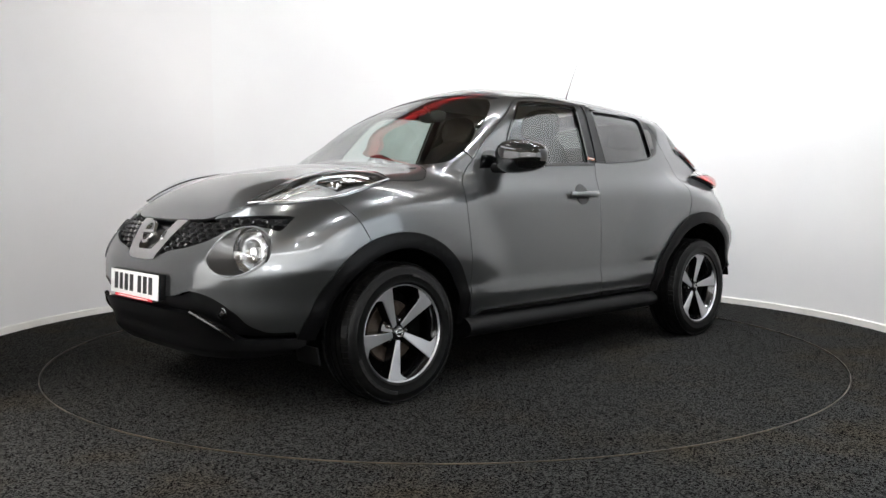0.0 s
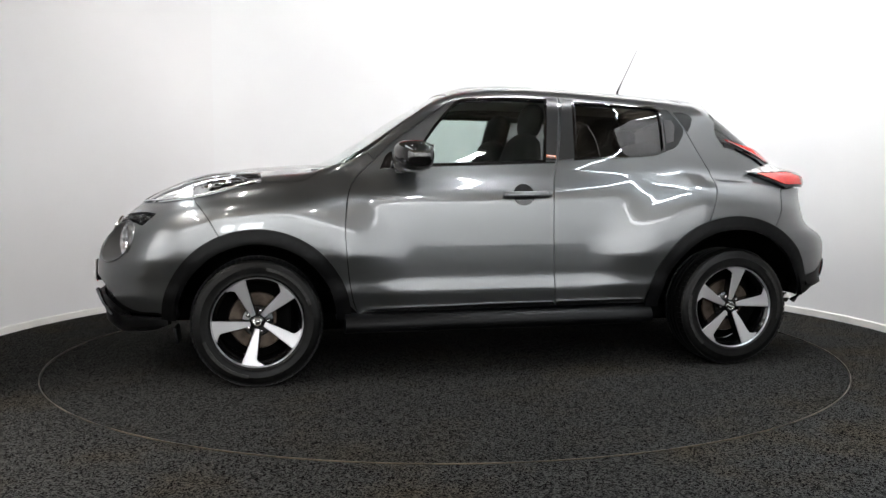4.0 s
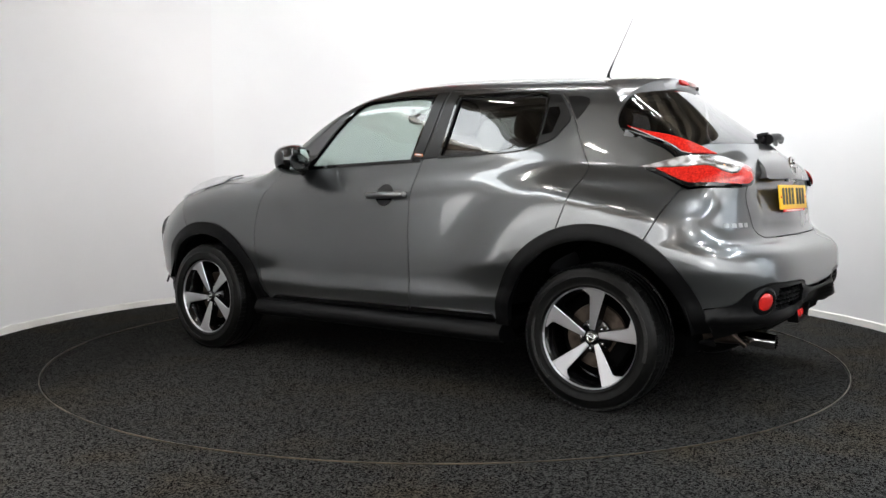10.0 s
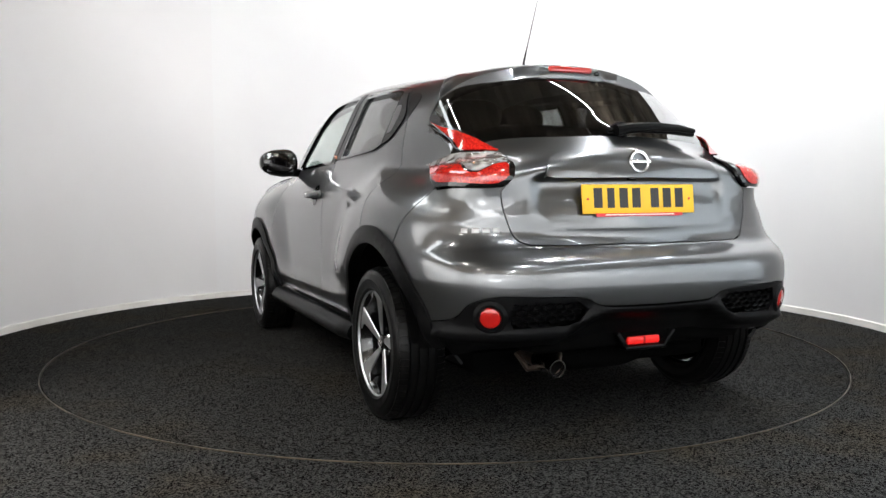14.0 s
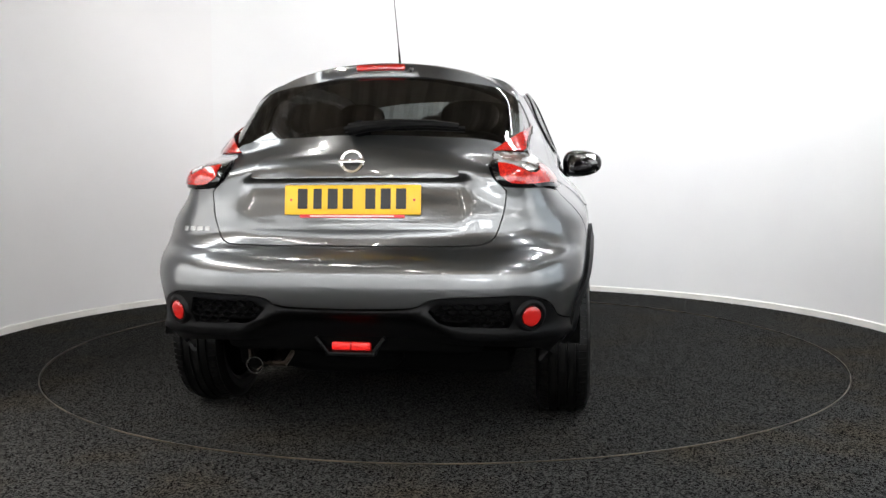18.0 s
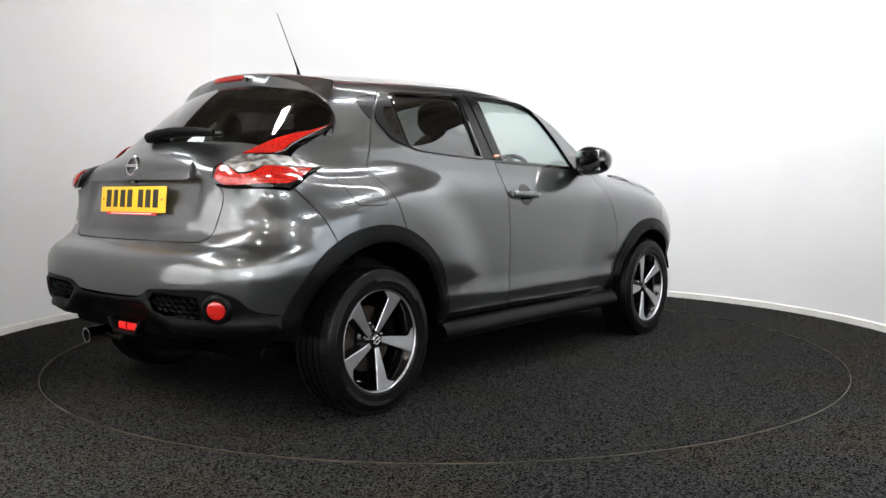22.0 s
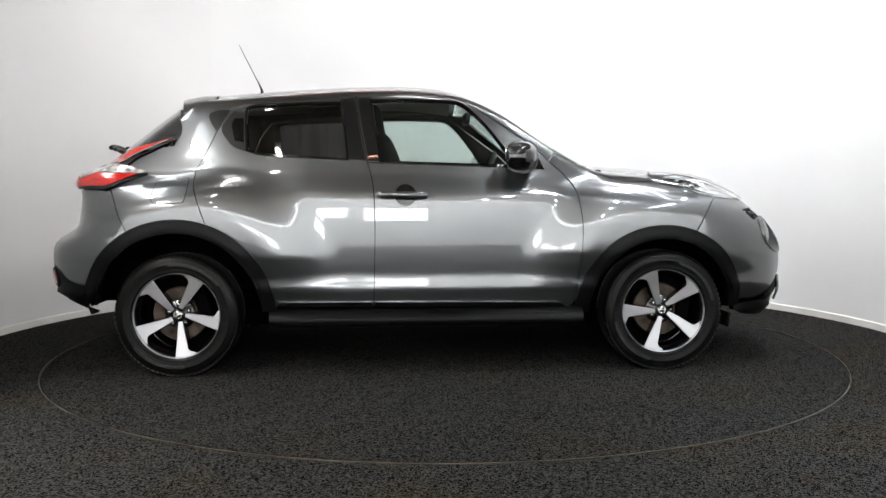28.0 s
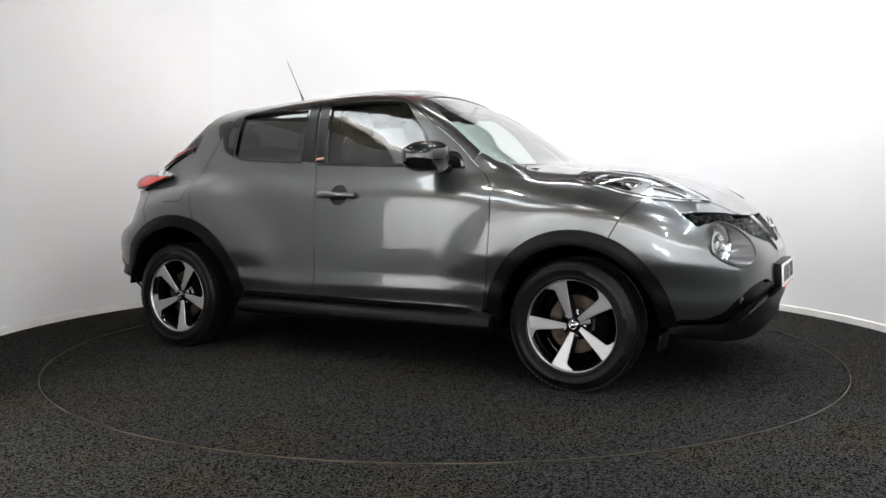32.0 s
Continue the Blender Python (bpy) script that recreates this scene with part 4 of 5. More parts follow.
lamp_edge = join(BONNET_LAMP[::-1], on_side(LAMP_LOW[::-1]), LAMP_FOOT[::-1])
upper_housing = panel("upper_lamp", LAMP_GREY, car, Above, lamp_edge, both=True, lift=-0.030, gap=0.0, rim=0, label="slim clear upper front lamp")
for k, h in zip((1, -1), upper_housing):
    V, N, F = cut(Above, lamp_edge, gap=0.002, lift=0.010, rim=0.04, bulge=lambda p: 0.026 * np.exp(-((p[:, 1] - 0.62) / 0.08) ** 2 - ((p[:, 0] - 1.36) / 0.22) ** 2))
    s = np.array((1, k, 1))
    add("lens", mesh_from("lens", V * s, [tuple(q) if k > 0 else tuple(q)[::-1] for q in F], CLEAR, True, N * s), h, "clear lens")
    edge_line = np.vstack([LAMP_FOOT, on_side(LAMP_LOW)[1:]])
    edge_line = edge_line + form_normal(edge_line) * 0.010
    part("edge_strip", tube([tuple(q) for q in edge_line * s], 0.0045, 6), SILVER, h, "thin bright edge strip")
    top_line = BONNET_LAMP + form_normal(BONNET_LAMP) * 0.010
    part("edge_strip", tube([tuple(q) for q in top_line * s], 0.0035, 6), LAMP_DARK, h, "thin dark seal")
    for d in (0.0, 0.035):
        rib = on_top(spline([(1.60, 0.575 + d), (1.50, 0.60 + d), (1.41, 0.64 + d)])) * s
        part("light_guide", tube([tuple(q - np.array((0, 0, 0.006))) for q in rib], 0.0055, 6), CHROME, h, "bright light guide")
    # silver fin along the front, dark rear pocket with reflectors
    fin = on_top(join(spline([(1.65, 0.53), (1.55, 0.56), (1.42, 0.60)]), spline([(1.42, 0.60), (1.40, 0.70), (1.43, 0.74)]), spline([(1.43, 0.74), (1.55, 0.665), (1.65, 0.53)])))
    V, N, F = cut(Above, fin, gap=0, lift=-0.012, rim=0.02)
    add("reflector", mesh_from("reflector", V * s, [tuple(q) if k > 0 else tuple(q)[::-1] for q in F], LAMP_GREY, True, N * s), h, "silver reflector")
    well = on_top(join(spline([(1.36, 0.56), (1.25, 0.565), (1.15, 0.60), (1.11, 0.66)]), spline([(1.11, 0.66), (1.12, 0.71), (1.22, 0.70), (1.34, 0.705)]), spline([(1.34, 0.705), (1.36, 0.56)])))
    V, N, F = cut(Above, well, gap=0, lift=-0.020, rim=0.02)
    add("dark_well", mesh_from("dark_well", V * s, [tuple(q) if k > 0 else tuple(q)[::-1] for q in F], GLOSS_BLACK, True, N * s), h, "black lamp well")
    bar = [tuple(np.array((q[0], q[1] * k, q[2] - 0.004))) for q in on_top(spline([(1.42, 0.60), (1.30, 0.58), (1.20, 0.62), (1.16, 0.70)]))]
    part("light_bar", tube(bar, 0.011, 8), SILVER, h, "silver light bar")
    for x, y in ((1.34, 0.68), (1.26, 0.66)):
        z = float(on_top(np.array([(x, y)]))[0, 2])
        part("bowl", lathe([(0.0, -0.012), (0.02, -0.008), (0.032, 0.006), (0.034, 0.004)], 20, "z"), CHROME, h, m=pose(x, y * k, z - 0.012, -15 * k, 10, 0))

tail_line = join(TAIL_TOP[::-1], TAIL_TIP, TAIL_FANG, TAIL_LOW, TAIL_FOOT, TAIL_IN)
tail_red = material("red_tail_lens", (0.40, 0.010, 0.008), 0.10, coat=1.0)
speckle(tail_red, 140.0, (0.30, 0.006, 0.005), (0.62, 0.022, 0.012), detail=1.0, low=0.38, high=0.66, relief=0.15)
CLEAR_TAIL = material("clear_tail_lens", (0.62, 0.60, 0.58), 0.15, 0.4, coat=1.0)
speckle(CLEAR_TAIL, 30.0, (0.22, 0.20, 0.19), (0.66, 0.65, 0.64), detail=0.0, relief=0.12, distance=0.004)
AMBER = material("amber_bulb", (0.75, 0.28, 0.04), 0.2, coat=0.5)
BADGE_SILVER = material("dull_silver", (0.35, 0.35, 0.35), 0.35, 0.8)


def tail_swell(p):
    return 0.010 * bump(p[:, 2], 1.01, 0.04)


tails = panel("tail_lamp", GLOSS_BLACK, car, Stern, tail_line, both=True, gap=0.003, lift=0.012, rim=0.03, step=0.014, label="red and clear boomerang-shaped tail lamp", bulge=tail_swell)
# the red blade on top, the clear middle with its fang, the red lower half
blade = join(spline([(-1.475, 0.627, 1.231), (-1.58, 0.616, 1.201), (-1.69, 0.587, 1.170), (-1.75, 0.557, 1.142), (-1.83, 0.503, 1.096)]),
             spline([(-1.83, 0.515, 1.095), (-1.771, 0.603, 1.097), (-1.732, 0.621, 1.105), (-1.682, 0.620, 1.140), (-1.584, 0.625, 1.186), (-1.475, 0.629, 1.228)]))
clear_line = join(spline([(-1.57, 0.690, 1.045), (-1.666, 0.664, 1.069), (-1.725, 0.645, 1.086), (-1.79, 0.600, 1.089), (-1.846, 0.512, 1.086), (-1.90, 0.508, 1.066), (-1.945, 0.53, 1.040)]),
                  spline([(-1.945, 0.53, 1.040), (-1.950, 0.58, 1.030), (-1.949, 0.637, 1.012), (-1.911, 0.667, 1.016), (-1.851, 0.666, 1.038), (-1.763, 0.685, 1.036), (-1.646, 0.688, 1.036), (-1.57, 0.690, 1.043)]))
low_line = join(spline([(-1.645, 0.692, 1.032), (-1.763, 0.690, 1.032), (-1.851, 0.671, 1.034), (-1.911, 0.672, 1.012), (-1.949, 0.642, 1.008), (-1.953, 0.585, 1.025), (-1.952, 0.535, 1.034), (-1.975, 0.545, 1.0)]),
                spline([(-1.975, 0.545, 1.0), (-1.974, 0.585, 0.978), (-1.94, 0.645, 0.975), (-1.88, 0.70, 0.975), (-1.80, 0.742, 0.978), (-1.724, 0.727, 0.994), (-1.645, 0.694, 1.028)]))
glint = spline([(-1.50, 0.628, 1.220), (-1.584, 0.627, 1.184), (-1.672, 0.624, 1.142), (-1.722, 0.628, 1.108), (-1.76, 0.615, 1.096)])
for k, t in zip((1, -1), tails):
    s = np.array((1, k, 1))
    for name, line, mat, lift in (("clear_lens", clear_line, CLEAR_TAIL, 0.0165), ("lower_lens", low_line, tail_red, 0.0175), ("blade_lens", blade, tail_red, 0.0165)):
        V, N, F = cut(Stern, snap(line), gap=0.0008, lift=lift, rim=0.004, step=0.012, bulge=tail_swell)
        add(name, mesh_from(name, V * s, [tuple(q) if k > 0 else tuple(q)[::-1] for q in F], mat, True, N * s), t)
    n = form_normal(glint)
    part("edge_strip", tube([tuple(q) for q in (glint + n * 0.016) * s], 0.002, 6), BADGE_SILVER, t, "thin silver strip")
    spot = on_back(np.array([(0.645, 1.035)]))[0]
    part("amber_bulb", lathe([(0.0, 0.020), (0.016, 0.014), (0.022, 0.0)], 16, "x"), AMBER, t, m=pose(spot[0] - 0.012, spot[1] * k, spot[2], 0, 0, 180 - 35 * k))

# ---- rear details ----
VP = Stern.flat(vent)
for k in (1, -1):
    V, N, F = cut(Stern, vent, gap=0, lift=-0.025, rim=0, step=0.03)
    s = np.array((1, k, 1))
    grid = add("rear_vent", mesh_from("rear_vent", V * s, [tuple(q) if k > 0 else tuple(q)[::-1] for q in F], BLACK_TRIM, True, N * s), car, "black honeycomb bumper vent")
    m = mesh_cells("vent_mesh", Stern, VP, grid, BLACK_TRIM, 0.036, 0.020, -0.010)
    if k < 0:
        m.data.transform(Matrix.Diagonal((1, -1, 1, 1)))
        m.data.flip_normals()
    p = on_back(np.array([(0.667, 0.503)]))[0]
    n = form_normal(p[None])[0]
    face = Vector((n[0], n[1] * k, n[2])).to_track_quat("X", "Z").to_matrix().to_4x4()
    at = Matrix.Translation((p[0], p[1] * k, p[2])) @ face
    refl = part("rear_reflector", lathe([(0.0, 0.011), (0.030, 0.010), (0.036, 0.007), (0.038, 0.0)], 32, "x"), RED_LENS, car, "round red rear reflector", m=at)
    part("surround", lathe([(0.039, 0.002), (0.041, 0.008), (0.050, 0.008), (0.062, -0.003)], 32, "x"), BLACK_TRIM, refl)
fogz = 0.375
# weak red emission stands in for light thrown back by the reflector
rear_fog = part("rear_fog_lamp", box_bm(0.03, 0.15, 0.032, 0.008), glow("reflector_glow_lens", (0.75, 0.01, 0.008), 0.10), car, "small red rear fog lamp", m=pose(-2.066, 0, fogz))
part("surround", box_bm(0.05, 0.19, 0.016, 0.005), BLACK_TRIM, rear_fog, m=pose(-0.006, 0, -0.026))
for k in (1, -1):
    part("cheek", box_bm(0.05, 0.016, 0.085, 0.005), BLACK_TRIM, rear_fog, m=pose(-0.006, 0.105 * k, 0.002, -38 * k, 0, 0))
part("ridge", box_bm(0.036, 0.006, 0.030, 0.002), RED_LENS, rear_fog, m=pose(-0.002, 0.0, 0))
pipe = part("exhaust", tube([(-1.55, 0.33, 0.27), (-1.80, 0.36, 0.285), (-2.05, 0.378, 0.292)], 0.022, 16), DISC_STEEL, car, "steel exhaust pipe")
part("tip", lathe([(0.030, 0.0), (0.034, 0.0), (0.034, -0.14), (0.024, -0.16), (0.024, -0.1), (0.030, -0.02)], 28, "x", True), CHROME, pipe, "polished exhaust tip", m=pose(-2.07, 0.378, 0.292, 0, 4, 180))
# added near-black disc, stands in for the shade inside the hollow tip
part("bore", lathe([(0.0, -0.018), (0.0295, -0.018)], 24, "x"), UNDER, pipe, "black disc for the shade inside the tip", m=pose(-2.07, 0.378, 0.292, 0, 4, 180))
part("hanger", tube([(-1.90, 0.46, 0.33), (-1.95, 0.44, 0.275), (-1.95, 0.30, 0.275), (-1.90, 0.27, 0.33)], 0.012, 8), DISC_STEEL, pipe)

# spoiler lip over the rear window
ys = np.linspace(-0.575, 0.575, 47)
rows_ = []
for y in ys:
    q = abs(y) / 0.575
    seam = on_top(np.array([(-1.285 - 0.035 * (1 - q**2), y * 0.80)]))[0] if q < 0.985 else None
    tip = np.array((-1.520 + 0.28 * y * y, y, 1.494 - 0.28 * y * y - 0.06 * q**6))
    glass_y = np.array((tip[0] - 0.012 + 0.03 * q**2, y, tip[2] - 0.066 + 0.02 * q**4))
    seam = np.array((-1.285 - 0.035 * (1 - q**2) - 0.10 * q**8, y * (0.80 + 0.16 * q**8), 0)) if seam is None else seam
    seam = on_top(np.array([(seam[0], seam[1])]))[0]
    m1 = seam * 0.55 + tip * 0.45 + np.array((0, 0, 0.010))
    rows_.append([seam + np.array((0, 0, -0.012)), seam + np.array((0, 0, 0.002)), m1, tip * 0.92 + seam * 0.08 + np.array((0, 0, 0.004)), tip, tip + np.array((-0.020 + 0.015 * q**2, 0, -0.050 + 0.02 * q**4)), glass_y, seam * 0.3 + glass_y * 0.7 - np.array((0, 0, 0.02))])
bm = bmesh.new()
gv = [[bm.verts.new(p) for p in r] for r in rows_]
for a, b in zip(gv, gv[1:]):
    for j in range(len(a)):
        bm.faces.new((a[j], a[(j + 1) % len(a)], b[(j + 1) % len(a)], b[j]))
bm.faces.new(gv[0]), bm.faces.new(gv[-1][::-1])
bmesh.ops.recalc_face_normals(bm, faces=bm.faces[:])
spoiler = part("spoiler", bm, PAINT, car, angle=50)
part("brake_lamp", box_bm(0.05, 0.215, 0.026, 0.009), RED_LENS, spoiler, "red high brake lamp", m=pose(-1.514, 0, 1.474, 0, 12, 0))
part("washer_jet", lathe([(0.0, 0.012), (0.010, 0.008), (0.011, -0.006)], 14, "x"), GLOSS_BLACK, spoiler, m=pose(-1.530, -0.135, 1.466, 0, 0, 180))

# painted hood above the rear plate, proud at its lower edge
hood_half = on_back(join(spline([(0.0, 1.113), (0.20, 1.105), (0.30, 1.090), (0.355, 1.068), (0.385, 1.035), (0.397, 1.006)]), spline([(0.397, 1.003), (0.2, 0.999), (0.0, 0.998)])))
panel("tailgate_hood", PAINT, car, Stern, join(hood_half, (hood_half * MIRROR)[::-1]), gap=0, lift=0.003, rim=0.036, step=0.016, label="painted hood over the rear plate",
      bulge=lambda p: 0.026 * np.clip((1.115 - p[:, 2]) / 0.11, 0, 1))

# rear wiper
wiper = new("rear_wiper")
wiper.parent = car
wiper["label"] = "black rear wiper lying along the window"
part("hub", lathe([(0.0, 0.050), (0.026, 0.046), (0.036, 0.02), (0.040, 0.0)], 24, "x"), BLACK_TRIM, wiper, m=pose(-1.885, 0.0, 1.180, 0, -25, 180))
part("arm", tube([(-1.928, 0.035, 1.186), (-1.932, -0.03, 1.196), (-1.930, -0.14, 1.206), (-1.910, -0.28, 1.205), (-1.885, -0.38, 1.196)], 0.025, 10, 0.012), BLACK_TRIM, wiper)
part("blade", tube([(-1.905, 0.06, 1.188), (-1.905, -0.12, 1.192), (-1.888, -0.26, 1.192), (-1.855, -0.40, 1.186)], 0.012, 6), RUBBER, wiper)
for k, pts in enumerate(([(0.80, 0.52, 1.10), (0.76, 0.20, 1.135), (0.74, -0.10, 1.145)], [(0.82, -0.05, 1.11), (0.78, -0.35, 1.128), (0.69, -0.60, 1.125)])):
    w = part("front_wiper", tube([(x + 0.030, y, z - 0.045) for x, y, z in pts], 0.009, 6), BLACK_TRIM, car, "black windscreen wiper")

# antenna
aerial = part("aerial", lathe([(0.0, 0.035), (0.006, 0.034), (0.010, 0.012), (0.024, 0.004), (0.030, 0.0), (0.030, -0.01)], 20, "z"), BLACK_TRIM, car, "thin black roof aerial", m=pose(-1.100, 0, 1.535, 0, -10, 0))
part("mast_foot", tube([(-1.102, 0, 1.560), (-1.132, 0, 1.625)], 0.0065, 8, 0.0035), BLACK_TRIM, car)
part("mast", tube([(-1.128, 0, 1.615), (-1.236, 0.0, 1.835)], 0.0028, 6, 0.0016), BLACK_TRIM, car)


# ---- plates ----
BADGE_GREY = material("satin_badge_metal", (0.35, 0.35, 0.35), 0.3, 1.0)


def plate(m, mat, label):
    p = part("number_plate", box_bm(0.006, 0.52, 0.111, 0.004), mat, car, label, m=m)
    x = -0.215
    for i in range(7):
        w = 0.032 if i == 1 else 0.038
        part("character_bar", box_bm(0.002, w, 0.076), PLATE_INK, p, m=pose(0.0035, (x + 0.025), 0.004))
        x += 0.058 if i != 3 else 0.086
    part("red_strip", box_bm(0.004, 0.40, 0.012), PLATE_RED, p, m=pose(0.0012, 0, -0.0605))
    part("caption_bar", box_bm(0.002, 0.32, 0.004), PLATE_WHITE, p, m=pose(0.0034, 0, -0.0605))
    for y in (-0.235, 0.235):
        part("screw", lathe([(0.0, 0.004), (0.004, 0.003), (0.005, 0.0)], 10, "x"), PLATE_RED if mat is PLATE_YELLOW else PLATE_WHITE, p, m=pose(0.003, y, 0))
    return p


plate(pose(1.965, 0, 0.536, 0, -3, 0), PLATE_WHITE, "white number plate with dark bars and a red strip")
part("plate_holder", box_bm(0.03, 0.53, 0.115, 0.008), BLACK_TRIM, car, m=pose(1.944, 0, 0.537, 0, -3, 0))
plate(pose(-2.037, 0, 0.918, 0, -6, 180), PLATE_YELLOW, "yellow number plate with dark bars and a red strip")
part("latch_camera", box_bm(0.02, 0.035, 0.018, 0.004), GLOSS_BLACK, car, m=pose(-2.012, 0.02, 0.998))
for i, w in enumerate((0.03, 0.034, 0.034, 0.03)):
    y = 0.70 - i * 0.036
    q = on_back(np.array([(y, 0.806)]))[0]
    n = form_normal(q[None])[0]
    part("model_badge_bar", box_bm(0.005, w * 0.82, 0.020, 0.003), BADGE_GREY, car, m=Matrix.Translation(q) @ Vector(n).to_track_quat("X", "Z").to_matrix().to_4x4())


# ---- sides: mirrors, handles, window trim ----
MIRROR_GLASS = material("mirror_glass", (0.85, 0.87, 0.88), 0.02, 1.0)
SATIN = material("satin_black_pillar", (0.003, 0.003, 0.0032), 0.3, spec=0.3)
pillar_f = on_side(join(spline([(-0.425, 1.452), (-0.497, 1.449)]), spline([(-0.497, 1.449), (-0.468, 1.265), (-0.438, 1.108)]), spline([(-0.438, 1.108), (-0.372, 1.106)]), spline([(-0.372, 1.106), (-0.395, 1.26), (-0.425, 1.452)])))
pillar_r = on_side(join(spline([(-0.515, 1.449), (-0.590, 1.440)]), spline([(-0.590, 1.440), (-0.575, 1.28), (-0.552, 1.118)]), spline([(-0.552, 1.118), (-0.452, 1.110)]), spline([(-0.452, 1.110), (-0.486, 1.265), (-0.515, 1.449)])))
corner = on_side(join(spline([(-1.078, 1.398), (-1.14, 1.392), (-1.165, 1.365), (-1.215, 1.290), (-1.205, 1.25)]), spline([(-1.205, 1.25), (-1.15, 1.185), (-1.065, 1.155)]), spline([(-1.065, 1.155), (-1.080, 1.30), (-1.078, 1.398)])))
corner2 = on_side(join(spline([(-1.178, 1.384), (-1.235, 1.385), (-1.285, 1.368), (-1.292, 1.35)]), spline([(-1.292, 1.35), (-1.27, 1.305), (-1.245, 1.272)]), spline([(-1.245, 1.272), (-1.235, 1.29), (-1.178, 1.384)])))
covers = []
for line in (pillar_f, pillar_r, corner):
    covers += panel("pillar_cover", SATIN, car, Cross, line, both=True, gap=0, lift=0.007, rim=0.010, label="satin black pillar cover")
panel("corner_cover", SATIN, car, Cross, corner2, both=True, gap=0, lift=0.002, rim=0.006, label="satin black corner cover")
pocket = on_side(join(spline([(-1.100, 1.335), (-1.148, 1.335)]), spline([(-1.148, 1.335), (-1.162, 1.305), (-1.140, 1.215)]), spline([(-1.140, 1.215), (-1.092, 1.205)]), spline([(-1.092, 1.205), (-1.100, 1.335)])))
rear_handles = panel("rear_handle", GLOSS_BLACK, car, Cross, pocket, both=True, gap=0, lift=0.008, rim=0.008, label="hidden black rear door handle")


def frame_of(line, grow):
    q = Cross.flat(line)
    return Cross.place(shrink(q, -grow))


seals = []
for line in (GLASS_F, GLASS_R):
    seals += panel("window_seal", GLOSS_BLACK, car, Cross, frame_of(line, 0.012), [line], both=True, gap=0, lift=0.0085, rim=0.016, step=0.05, label="black window seal")
waist = on_side(join(spline([(0.47, 1.078), (0.335, 1.082), (-0.43, 1.101)]), spline([(-0.43, 1.101), (-0.432, 1.094)]), spline([(-0.432, 1.094), (0.335, 1.070), (0.47, 1.064)]), spline([(0.47, 1.064), (0.47, 1.078)])))
waists = panel("waist_strip", GLOSS_BLACK, car, Cross, waist, both=True, gap=0, lift=0.006, rim=0.008, label="black waist strip")
sail = on_side(join(spline([(0.495, 1.062), (0.44, 1.148), (0.30, 1.148)]), spline([(0.30, 1.148), (0.34, 1.075), (0.495, 1.062)])))
sails = panel("mirror_base", GLOSS_BLACK, car, Cross, sail, both=True, gap=0, lift=0.006, rim=0.008, label="black mirror base")
for k in (0, 1):
    for o in (side_glass[k], strips_f[k], covers[k], seals[k], waists[k], sails[k]):
        o.parent = front_doors[k]
    for o in (rear_glass[k], strips_r[k], covers[2 + k], covers[4 + k], seals[2 + k], rear_handles[k]):
        o.parent = rear_doors[k]
# flat black disc paints the shade of the body-coloured handle cup
panel("handle_shade", RIM_BLACK, car, Cross, on_side(arc(-0.245, 0.929, 0.056, 0, 350)), both=True, gap=0, lift=0.0035, rim=0.003, step=0.015, label="flat black disc for the shade in the handle's hollow")
